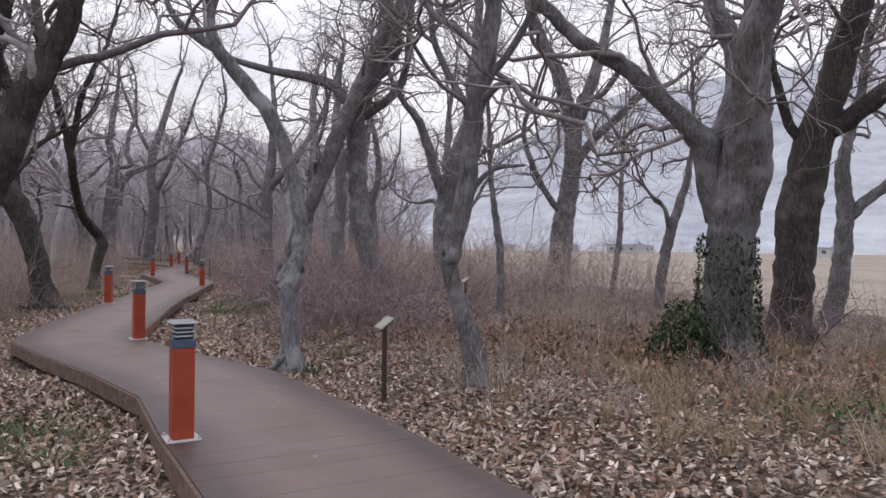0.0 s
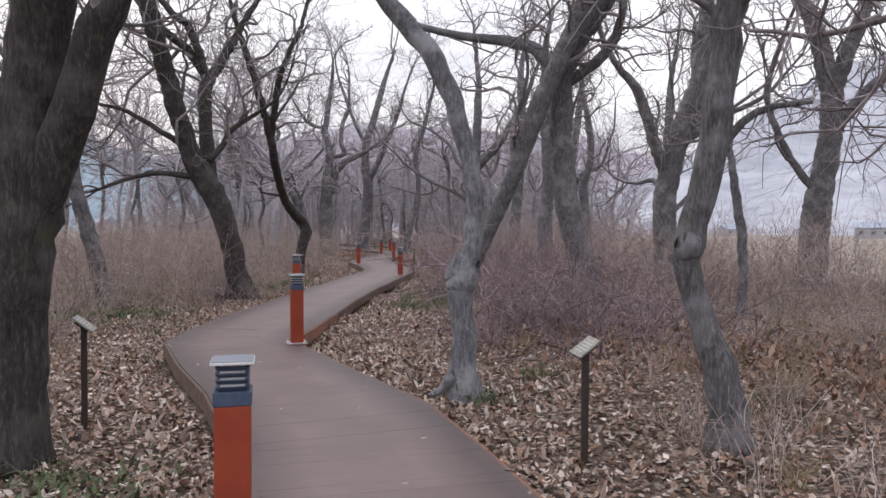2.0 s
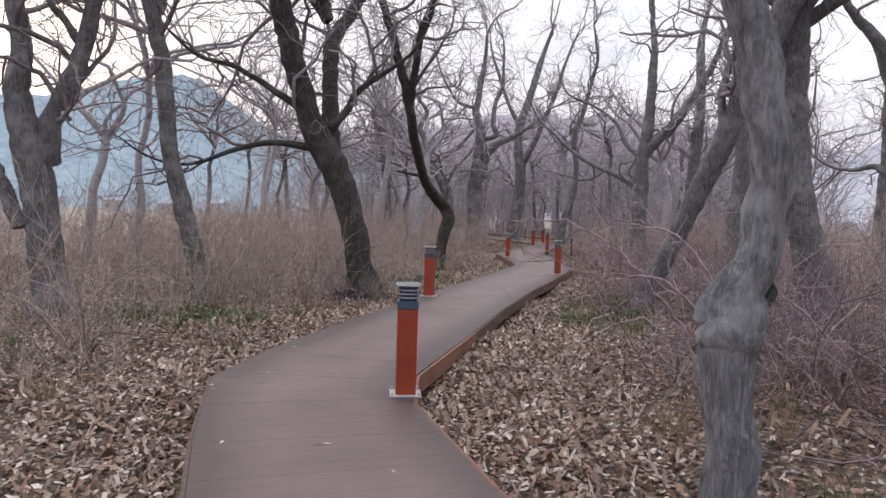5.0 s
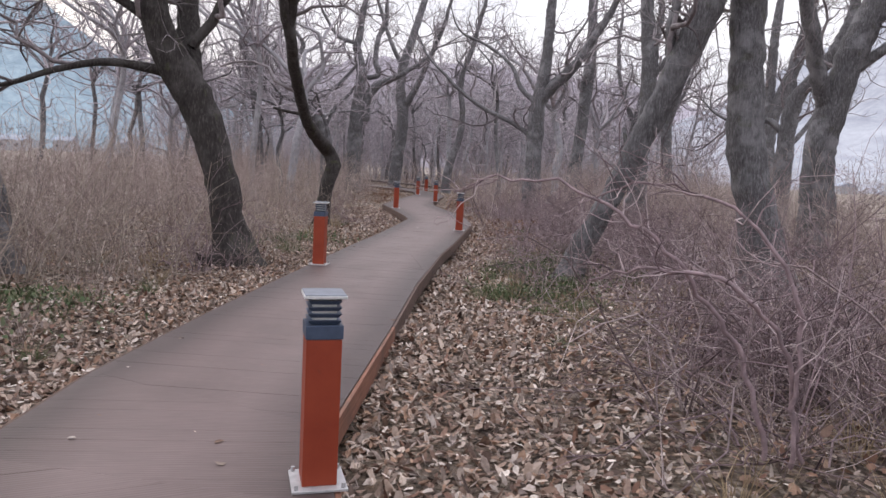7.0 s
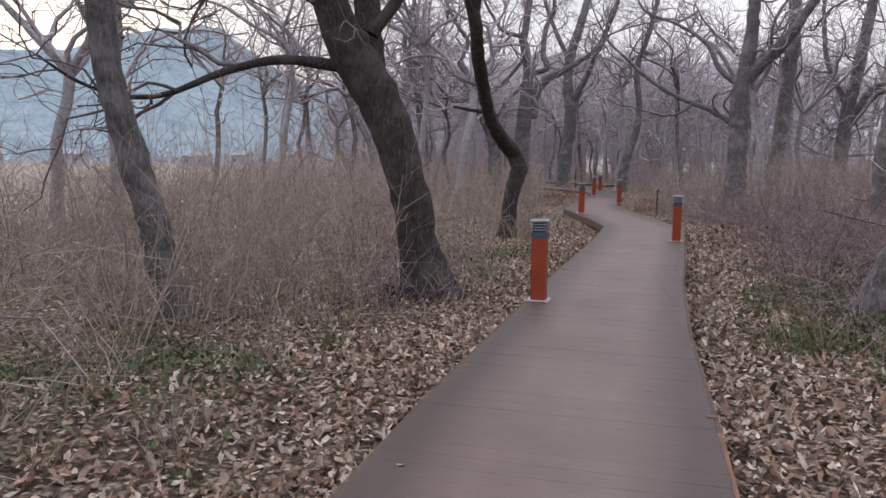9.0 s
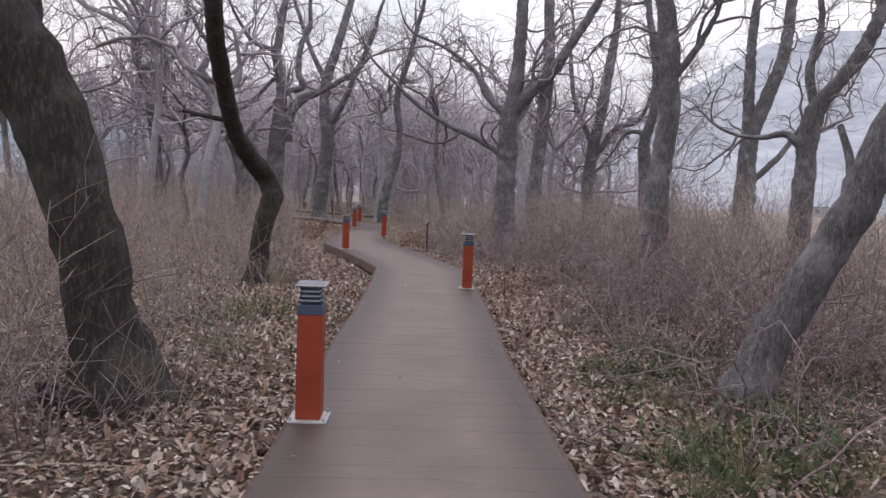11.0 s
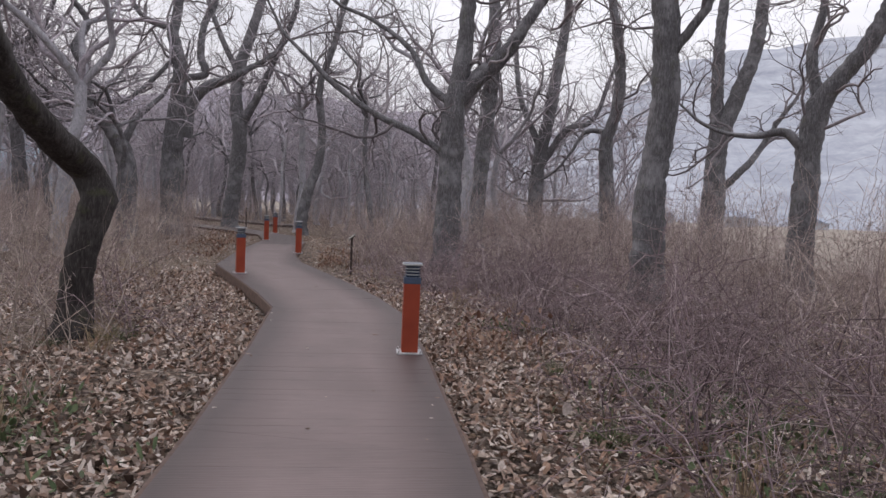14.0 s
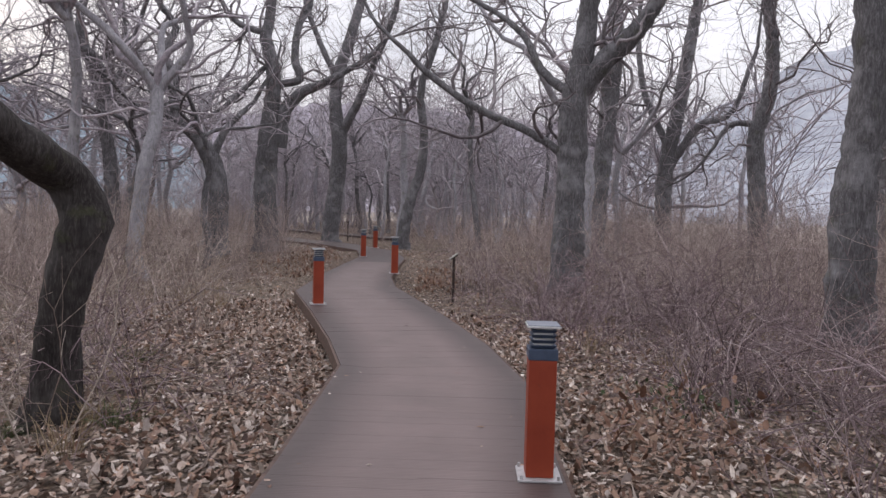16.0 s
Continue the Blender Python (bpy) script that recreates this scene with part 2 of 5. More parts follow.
FASCIA_OLD = plain("weathered_fascia", (0.115, 0.078, 0.066), 0.8, 0, 0.4, 14)
CAP = plain("grey_cap", (0.20, 0.215, 0.25), 0.5)
RIM = plain("pale_rim", (0.58, 0.58, 0.58), 0.4)
SLATE = plain("slate_metal", (0.06, 0.08, 0.125), 0.45)
STEEL = plain("galvanised_plate", (0.46, 0.45, 0.46), 0.45, 0.3)
LENS = plain("lamp_lens", (0.55, 0.55, 0.52), 0.3)
DARKSTEEL = plain("dark_brown_steel", (0.045, 0.032, 0.028), 0.55)
PLATE = plain("sign_face", (0.25, 0.245, 0.215), 0.5, 0, 0.35, 30)
INK = plain("sign_print", (0.44, 0.43, 0.40), 0.6)


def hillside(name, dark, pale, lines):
    """Wooded slopes with haze painted into their colours: terraces and belts of trees as uneven level bands, with a
    fine grain of crowns
    """
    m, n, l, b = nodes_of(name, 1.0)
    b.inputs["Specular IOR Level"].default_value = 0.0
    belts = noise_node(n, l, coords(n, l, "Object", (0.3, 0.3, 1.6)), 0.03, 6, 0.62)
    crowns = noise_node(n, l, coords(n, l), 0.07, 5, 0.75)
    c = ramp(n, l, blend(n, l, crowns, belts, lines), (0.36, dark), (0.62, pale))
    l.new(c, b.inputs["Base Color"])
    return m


HILL_R = hillside("haze_tinted_hill", (0.255, 0.27, 0.312), (0.435, 0.45, 0.49), 0.6)
HILL_L = hillside("haze_blue_hill", (0.16, 0.215, 0.26), (0.29, 0.36, 0.405), 0.3)
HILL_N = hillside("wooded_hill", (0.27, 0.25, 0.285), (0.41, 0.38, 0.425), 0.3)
# far houses: haze is mixed into the muted bluish colours
HOUSE_WALL = plain("house_wall", (0.42, 0.43, 0.46), 0.8)
HOUSE_ROOF = plain("house_roof", (0.32, 0.36, 0.44), 0.7)
HOUSE_GLASS = plain("house_window", (0.10, 0.11, 0.13), 0.2)



# ---- mesh helpers ----
def mesh_of(name, verts, faces, material, smooth=True):
    """faces: list of integer arrays, each (n, 3) or (n, 4)"""
    me = bpy.data.meshes.new(name)
    verts = np.asarray(verts, np.float32)
    sizes = np.concatenate([np.full(len(f), f.shape[1]) for f in faces])
    loops = np.concatenate([np.asarray(f).ravel() for f in faces]).astype(np.int32)
    me.vertices.add(len(verts))
    me.vertices.foreach_set("co", verts.ravel())
    me.loops.add(len(loops))
    me.loops.foreach_set("vertex_index", loops)
    me.polygons.add(len(sizes))
    starts = np.concatenate([[0], np.cumsum(sizes)[:-1]]).astype(np.int32)
    me.polygons.foreach_set("loop_start", starts)
    me.polygons.foreach_set("use_smooth", np.full(len(sizes), smooth))
    me.update(calc_edges=True)
    me.validate()
    me.materials.append(material)
    return me


class Heap:
    """Collects pieces of geometry into one mesh."""

    def __init__(self):
        self.v, self.q, self.count = [], {3: [], 4: []}, 0

    def add(self, verts, faces):
        self.v.append(np.asarray(verts, np.float32))
        faces = np.asarray(faces)
        self.q[faces.shape[1]].append(faces + self.count)
        self.count += len(verts)

    def mesh(self, name, material, smooth=True):
        return mesh_of(name, np.concatenate(self.v), [np.concatenate(f) for f in self.q.values() if f], material, smooth)


def tubes(P, R, sides):
    """P (N, k, 3) centre lines, R (N, k) radii -> vertices and quads"""
    N, k, _ = P.shape
    T = np.gradient(P, axis=1)
    T /= np.linalg.norm(T, axis=2, keepdims=True) + 1e-9
    ref = np.linalg.eigh(np.einsum('nki,nkj->nij', T, T))[1][:, :, 0]
    U = np.cross(T, ref[:, None, :])
    U /= np.linalg.norm(U, axis=2, keepdims=True) + 1e-9
    W = np.cross(T, U)
    a = np.arange(sides) * 2 * np.pi / sides
    ring = U[:, :, None, :] * np.cos(a)[None, None, :, None] + W[:, :, None, :] * np.sin(a)[None, None, :, None]
    V = P[:, :, None, :] + ring * R[:, :, None, None]
    i = np.arange(N)[:, None, None] * k * sides + np.arange(k - 1)[None, :, None] * sides
    j = np.arange(sides)[None, None, :]
    j2 = (j + 1) % sides
    Q = np.stack([i + j, i + j2, i + sides + j2, i + sides + j], axis=-1).reshape(-1, 4)
    return V.reshape(-1, 3), Q


def smooth_line(pts, step=0.12):
    """Catmull-Rom through rows of (x, y, z, r)"""
    p = np.asarray(pts, float)
    p = np.vstack([2 * p[0] - p[1], p, 2 * p[-1] - p[-2]])
    out = []
    for a, b_, c_, d in zip(p, p[1:], p[2:], p[3:]):
        k = max(2, int(np.linalg.norm(c_[:3] - b_[:3]) / step))
        t = np.linspace(0, 1, k, endpoint=False)[:, None]
        out.append(0.5 * (2 * b_ + (c_ - a) * t + (2 * a - 5 * b_ + 4 * c_ - d) * t**2 + (3 * b_ - a - 3 * c_ + d) * t**3))
    out.append(p[-2][None])
    return np.vstack(out)


def empty(name, x, y, z, rz=0):
    ob = new(name)
    ob.empty_display_size = 0.2
    ob.matrix_world = pose(x, y, z, 0, 0, rz)
    return ob


def part(name, data, parent, label=""):
    ob = new(name, data)
    ob.parent = parent
    return tagged(ob, label)


def bm_mesh(bm, name, material, smooth=False):
    me = bpy.data.meshes.new(name)
    bmesh.ops.recalc_face_normals(bm, faces=bm.faces)
    bm.to_mesh(me)
    bm.free()
    me.materials.append(material)
    for p in me.polygons:
        p.use_smooth = smooth
    return me


def box(name, material, sx, sy, sz, at=(0, 0, 0), bevel=0.004, taper=1.0, turn=None):
    """A bevelled box whose base centre is at 'at'"""
    bm = bmesh.new()
    bmesh.ops.create_cube(bm, size=1)
    for q in bm.verts:
        k = taper if q.co.z > 0 else 1.0
        q.co = Vector((q.co.x * sx * k, q.co.y * sy * k, (q.co.z + 0.5) * sz))
    if bevel:
        bmesh.ops.bevel(bm, geom=bm.edges[:], offset=bevel, segments=2, affect="EDGES", profile=0.6)
    if turn:
        bmesh.ops.transform(bm, matrix=turn, verts=bm.verts)
    bmesh.ops.translate(bm, vec=at, verts=bm.verts)
    return bm_mesh(bm, name, material)


# ---- plan ----
RIGHT = [(2.1, -9), (2.1, -3), (2.12, 0.5), (1.95, 2.2), (1.45, 3.32), (0.40, 5.05), (-0.42, 6.2), (-1.25, 7.3), (-2.42, 8.32), (-3.72, 9.5), (-4.22, 10.3), (-5.0, 12.76), (-5.74, 15.0), (-6.64, 18.08), (-7.1, 19.92), (-7.77, 22.4), (-8.46, 24.88), (-9.25, 26.6), (-10.46, 28.76), (-12.35, 31.9), (-13.23, 33.9), (-14.1, 36.6), (-15.2, 40.2), (-16.9, 43.8), (-20.2, 47.6), (-26, 52), (-34, 57)]
LEFT = [(0.3, -9), (0.3, -3), (0.3, 0.5), (0.18, 1.7), (-0.38, 3.1), (-1.26, 4.46), (-2.02, 5.73), (-3.2, 6.96), (-4.3, 7.95), (-5.5, 9.15), (-6.04, 10.4), (-6.74, 12.6), (-7.43, 15.0), (-8.38, 18.3), (-8.8, 19.92), (-9.5, 22.4), (-10.28, 24.95), (-11.0, 26.2), (-12.2, 28.1), (-13.7, 30.4), (-14.9, 34.0), (-15.75, 36.9), (-16.7, 40.3), (-18.2, 43.4), (-21.3, 46.6), (-27, 50.6), (-35, 55.6)]
RNG = np.random.default_rng(7)
MIDLINE = (np.array(RIGHT) + np.array(LEFT)) / 2


def lateral(x, y):
    """Signed distance from the boardwalk's middle line, positive to its right"""
    x, y = np.atleast_1d(np.asarray(x, float)), np.atleast_1d(np.asarray(y, float))
    best, sign = np.full(x.shape, 1e9), np.ones(x.shape)
    for (ax, ay), (bx, by) in zip(MIDLINE[:-1], MIDLINE[1:]):
        dx, dy = bx - ax, by - ay
        t = np.clip(((x - ax) * dx + (y - ay) * dy) / (dx * dx + dy * dy), 0, 1)
        ex, ey = x - ax - t * dx, y - ay - t * dy
        d = np.hypot(ex, ey)
        s = np.sign(dy * ex - dx * ey)
        near = d < best
        best, sign = np.where(near, d, best), np.where(near, s, sign)
    return best * sign


def height(x, y):
    x, y = np.asarray(x, float), np.asarray(y, float)
    s = 0.93 * x + 0.37 * y - 1.2
    w = 0.035 * np.sin(1.3 * x + 0.7 * y) + 0.03 * np.sin(0.8 * y - 1.9 * x + 1) + 0.02 * np.sin(3.1 * x + 2.3 * y)
    h = -0.23 + w
    rise = np.clip((s - 1.2) / 2.5, 0, 1) * np.clip((14 - y) / 5, 0, 1)
    h = h + 0.13 * rise
    h = h + 0.13 * np.clip((y - 35.5) / 3, 0, 1)
    far = np.clip((np.abs(s) - 14) / 20, 0, 1)
    return h - 1.3 * far * far * (3 - 2 * far)


# ground: one sheet out to the horizon
def spaced(lo, hi, step, reach):
    core = np.arange(lo, hi, step)
    out = [step * 1.6**i for i in range(1, 30)]
    grow = [g for g in np.cumsum(out) if g < reach]
    return np.concatenate([lo - np.array(grow[::-1]), core, hi + np.array(grow)])


gx, gy = spaced(-26, 16, 0.35, 2600), spaced(-8, 58, 0.35, 2600)
GX, GY = np.meshgrid(gx, gy)
GZ = height(GX, GY) + 0.02 * RNG.standard_normal(GX.shape)
nx, ny = len(gx), len(gy)
ii = (np.arange(ny - 1)[:, None] * nx + np.arange(nx - 1)[None]).ravel()
quads = np.stack([ii, ii + 1, ii + nx + 1, ii + nx], axis=1)
gme = mesh_of("ground", np.stack([GX, GY, GZ], -1).reshape(-1, 3), [quads], FLOOR)
gme.materials.append(FIELD)
cx, cy = GX.ravel()[ii] + 0.2, GY.ravel()[ii] + 0.2
cs = 0.93 * cx + 0.37 * cy - 1.2
gme.polygons.foreach_set("material_index", (np.abs(cs + 1.5 * np.sin(cy * 0.4)) > 17).astype(np.int32))
tagged(new("ground", gme), "uneven forest floor of brown soil and old leaves", "ground", kind="structure")


# far hills; the haze over them is part of their material colours
def hill(name, material, az0, az1, dist, profile, label):
    k = 90
    az = np.radians(np.linspace(az0, az1, k))
    top = np.interp(np.linspace(0, 1, k), np.linspace(0, 1, len(profile)), profile)
    top = top + 0.35 * np.sin(np.linspace(0, 40, k)) * np.minimum(top, 1) * 0.4 + 0.12 * RNG.standard_normal(k)
    H = dist * np.tan(np.radians(top))
    rows = 14
    V = []
    for r in range(rows):
        f = r / (rows - 1)
        d = dist * (0.55 + 0.45 * f)
        z = H * (f**1.25) * (1 + 0.05 * RNG.standard_normal(k) * (f < 1))
        V.append(np.stack([np.sin(az) * d, np.cos(az) * d, z - 4], -1))
    V.append(np.stack([np.sin(az) * dist * 1.4, np.cos(az) * dist * 1.4, np.full(k, -4.0)], -1))
    V = np.concatenate(V)
    i = (np.arange(rows)[:, None] * k + np.arange(k - 1)[None]).ravel()
    me = mesh_of(name, V, [np.stack([i, i + 1, i + k + 1, i + k], 1)], material)
    tagged(new(name, me), label, "hill", kind="structure")


hill("backdrop_hill_east", HILL_R, -14, 120, 1000, [0.5, 5, 11.5, 12.8, 13.9, 13.8, 13.4, 13, 12, 11, 9, 8, 7], "long grey hillside beyond the fields, haze in its colour")
hill("backdrop_hill_west", HILL_L, -140, -30, 1300, [5, 5, 6, 6, 7, 7, 6, 6, 5, 5, 4, 4, 4, 5, 6, 7, 7.6, 9.2, 9.6, 6.6, 5.2, 4.4, 3.5], "wooded hill in the distance, coloured blue with haze")
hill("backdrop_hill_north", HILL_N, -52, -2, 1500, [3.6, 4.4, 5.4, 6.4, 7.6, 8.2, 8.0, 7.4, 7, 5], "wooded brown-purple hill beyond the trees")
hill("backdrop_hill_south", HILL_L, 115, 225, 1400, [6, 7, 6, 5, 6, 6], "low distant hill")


# ---- boardwalk ----
walkway = tagged(empty("boardwalk", 0, 0, 0), "winding brown composite boardwalk with red-brown fascia boards", "boardwalk", kind="structure")


def clip_poly(poly, axis, lo, hi):
    for sgn, lim in ((1, lo), (-1, -hi)):
        out = []
        for p, q in zip(poly, poly[1:] + poly[:1]):
            a, b_ = sgn * p[axis] - lim, sgn * q[axis] - lim
            if a >= 0:
                out.append(p)
            if a * b_ < 0:
                t = a / (a - b_)
                out.append((p[0] + t * (q[0] - p[0]), p[1] + t * (q[1] - p[1])))
        poly = out
        if len(poly) < 3:
            return []
    return poly


far_planks = Heap()
for (l0, l1, r0, r1) in zip(LEFT, LEFT[1:], RIGHT, RIGHT[1:]):
    c0, c1 = (np.array(l0) + r0) / 2, (np.array(l1) + r1) / 2
    ang = math.atan2(*(c1 - c0)[::-1])
    ca, sa = math.cos(ang), math.sin(ang)
    # local frame: y runs along the walk, x across it
    to_local = lambda p: ((p[0] - c0[0]) * sa - (p[1] - c0[1]) * ca, (p[0] - c0[0]) * ca + (p[1] - c0[1]) * sa)
    quad = [to_local(p) for p in (l0, r0, r1, l1)]
    y = min(q[1] for q in quad)
    y = math.floor(y / 0.15) * 0.15
    end = max(q[1] for q in quad)
    while y < end:
        poly = clip_poly(quad, 1, y + 0.0005, y + 0.1495)
        if len(poly) >= 3:
            k = len(poly)
            dz = 0.0004 * RNG.standard_normal()
            yc = y + 0.075
            V = [(px, py - yc, 0.0) for px, py in poly] + [(px, py - yc, -0.025) for px, py in poly]
            m4 = Matrix.Translation((c0[0] + yc * ca, c0[1] + yc * sa, dz)) @ Matrix.Rotation(ang - math.pi / 2, 4, "Z")
            fs = [list(range(k)), list(range(2 * k - 1, k - 1, -1))] + [[i, k + i, k + (i + 1) % k, (i + 1) % k] for i in range(k)]
            mid_y = c0[1] + yc * sa
            if -1.2 < mid_y < 38:
                me = bpy.data.meshes.new("plank")
                me.from_pydata(V, [], fs)
                me.materials.append(DECK)
                bmx = bmesh.new()
                bmx.from_mesh(me)
                bmesh.ops.recalc_face_normals(bmx, faces=bmx.faces)
                bmx.to_mesh(me)
                bmx.free()
                ob = part("plank", me, walkway)
                ob.matrix_world = m4
            else:
                W = [tuple(m4 @ Vector(p)) for p in V]
                far_planks.add(W, np.array([[0, i, i + 1] for i in range(1, k - 1)]))
                far_planks.count -= len(W)
                far_planks.v.pop()
                far_planks.add(W, np.array([[i, k + i, k + (i + 1) % k, (i + 1) % k] for i in range(k)]))
        y += 0.15
tagged(part("far_planking", far_planks.mesh("far_planking", DECK, False), walkway), kind="stuff")

for side, edge in ((1, RIGHT), (-1, LEFT)):
    for a, b_ in zip(edge[:-1], edge[1:]):
        a, b_ = np.array(a), np.array(b_)
        d = b_ - a
        L = float(np.hypot(*d))
        me = box("fascia_board", FASCIA if side > 0 and 4 < a[1] < 12.5 else FASCIA_OLD, L - 0.004, 0.028, 0.165, (0, 0, 0), 0.004)
        ob = part("fascia_board", me, walkway)
        rot = math.degrees(math.atan2(d[1], d[0]))
        nrm = np.array([d[1], -d[0]]) / L * side
        p = (a + b_) / 2 + nrm * 0.016
        ob.matrix_world = pose(p[0], p[1], -0.172, 0, 0, rot)
        # supporting beam and short posts set back under the boards
        bp = (a + b_) / 2 - nrm * 0.12
        ob = part("beam", box("beam", DARKSTEEL, L, 0.06, 0.10, (0, 0, 0), 0), walkway)
        ob.matrix_world = pose(bp[0], bp[1], -0.13, 0, 0, rot)
        ob = part("post", box("post", DARKSTEEL, 0.09, 0.09, 0.4, (0, 0, 0), 0), walkway)
        q = a - nrm * 0.14
        ob.matrix_world = pose(q[0], q[1], -0.53, 0, 0, rot)


# ---- bollard lights ----
def bollard(x, y, rz):
    t = empty("bollard_light", x, y, 0.001, rz)
    tagged(t, "square red-brown bollard light with a slate louvred head on the boardwalk", "bollard light", "bollard lights along the boardwalk")
    base = part("base_plate", box("base_plate", STEEL, 0.245, 0.245, 0.012, (0, 0, 0.0), 0.003), t, "galvanised steel base plate")
    part("post", box("post", RED, 0.155, 0.155, 0.662, (0, 0, 0.012), 0.006), t)
    part("collar", box("collar", SLATE, 0.163, 0.163, 0.062, (0, 0, 0.674), 0.005), t, "dark slate collar")
    head = part("lens", box("lens", LENS, 0.105, 0.105, 0.118, (0, 0, 0.736), 0.008), t, "pale lamp lens")
    for i in range(4):
        part("louvre", box("louvre", SLATE, 0.118, 0.118, 0.018, (0, 0, 0.738 + 0.029 * i), 0.002, 1.24), head, "dark slate louvre")
    cap = part("cap", box("cap", RIM, 0.185, 0.185, 0.013, (0, 0, 0.854), 0.003), t, "pale grey cap")
    part("top_sheet", box("top_sheet", CAP, 0.178, 0.178, 0.005, (0, 0, 0.866), 0.002), cap, "blue-grey metal sheet")
    for sx in (-1, 1):
        for sy in (-1, 1):
            bm = bmesh.new()
            bmesh.ops.create_cone(bm, cap_ends=True, segments=6, radius1=0.011, radius2=0.009, depth=0.022)
            bmesh.ops.translate(bm, vec=(sx * 0.103, sy * 0.103, 0.023), verts=bm.verts)
            part("bolt", bm_mesh(bm, "bolt", STEEL), base)
    return t


first = bollard(-1.04, 4.34, 33)
for x, y, rz in ((-3.91, 9.67, 37), (-7.515, 15.7, 15), (-8.0, 22.69, 15), (-12.51, 28.9, 33), (-13.48, 34.8, 24), (-16.58, 40.15, 30), (-18.35, 45.45, 38)):
    copy_thing(first, pose(x, y, 0.001, 0, 0, rz))


# ---- far end of the walk ----
ob = part("far_deck", box("far_deck", DECK, 16.1, 1.6, 0.1, (0, 0, 0), 0.004), walkway, "pale far stretch of decking")
ob.matrix_world = pose(-27.3, 59.8, -0.06, 0, 0, 142)
post = tagged(empty("marker_post", -22.6, 52.2, -0.3, 20), "thin dark steel post beside the far decking", "post")
part("post", box("post", DARKSTEEL, 0.07, 0.07, 1.2, (0, 0, 0), 0.004), post)
part("cap", box("cap", DARKSTEEL, 0.09, 0.09, 0.02, (0, 0, 1.2), 0.003), post)


# ---- name signs ----
def sign(x, y, rz, tilt=35):
    z = float(height(x, y)) - 0.1
    t = empty("plant_sign", x, y, z, rz)
    tagged(t, "small tilted name plate on a dark steel post among leaves", "sign", "plant signs beside the boardwalk")
    top = 0.60 - z
    part("post", box("post", DARKSTEEL, 0.045, 0.045, top, (0, 0, 0), 0.003), t)
    m4 = Matrix.Translation((0, 0, top)) @ Matrix.Rotation(radians(tilt), 4, "X")
    plate = part("plate", box("plate", PLATE, 0.26, 0.19, 0.014, (0, 0, 0), 0.003, 1.0, m4), t, "pale weathered name plate")
    part("backing", box("backing", DARKSTEEL, 0.20, 0.13, 0.02, (0, 0, 0), 0.002, 1.0, m4 @ Matrix.Translation((0, 0, -0.02))), t)
    for i, w in enumerate((0.12, 0.2, 0.18, 0.19, 0.15)):
        part("text_line", box("text_line", INK, w, 0.009, 0.002, (0, 0, 0), 0, 1.0, m4 @ Matrix.Translation((0, 0.06 - 0.028 * i, 0.0135))), plate, "unreadable line of print")
    return t


first = sign(0.12, 6.9, -64, 38)
for x, y, rz in ((-3.9, 6.3, 128), (-11.07, 31.5, -70), (0.8, 16.3, -66)):
    o = copy_thing(first, pose(x, y, float(height(x, y)) - 0.1, 0, 0, rz))


# ---- trees ----
def grow(P, R, count, rng, n_out, length, angle, radius, wiggle, up, lo=0.25):
    """Side shoots of the lines P (N, k, 3) with radii R; returns their lines and radii"""
    N, k, _ = P.shape
    seg = np.linalg.norm(P[:, -1] - P[:, 0], axis=1) + 0.05
    who = rng.choice(N, count, p=seg / seg.sum())
    f = lo + (1 - lo) * rng.random(count) ** 0.8
    s = f * (k - 1)
    i = np.minimum(s.astype(int), k - 2)
    w = (s - i)[:, None]
    p0 = P[who, i] * (1 - w) + P[who, i + 1] * w
    r0 = R[who, i] * (1 - w[:, 0]) + R[who, i + 1] * w[:, 0]
    d = P[who, i + 1] - P[who, i]
    d /= np.linalg.norm(d, axis=1, keepdims=True) + 1e-9
    side = np.cross(d, rng.standard_normal((count, 3)))
    side /= np.linalg.norm(side, axis=1, keepdims=True) + 1e-9
    a = np.radians(angle[0] + (angle[1] - angle[0]) * rng.random(count))[:, None]
    d = d * np.cos(a) + side * np.sin(a)
    d[:, 2] += up
    L = length[0] + (length[1] - length[0]) * rng.random(count)
    L *= 1.15 - 0.5 * f
    pts = [p0]
    for _ in range(n_out - 1):
        d = d + wiggle * rng.standard_normal((count, 3)) + np.array([0, 0, 0.05])
        d /= np.linalg.norm(d, axis=1, keepdims=True)
        pts.append(pts[-1] + d * (L / (n_out - 1))[:, None])
    Q = np.stack(pts, 1)
    r = np.minimum(r0 * 0.7, radius)[:, None] * np.linspace(1, 0.35, n_out)[None]
    return Q, r


def resample(line, k):
    u = np.linspace(0, len(line) - 1, k)
    return np.stack([np.interp(u, np.arange(len(line)), line[:, c_]) for c_ in range(line.shape[1])], 1)


def stem_length(st):
    """Knots, burls and roots are stems shorter than 0.9 m: they bear no shoots"""
    p = np.array([q[:3] for q in st])
    return float(np.linalg.norm(np.diff(p, axis=0), axis=1).sum())


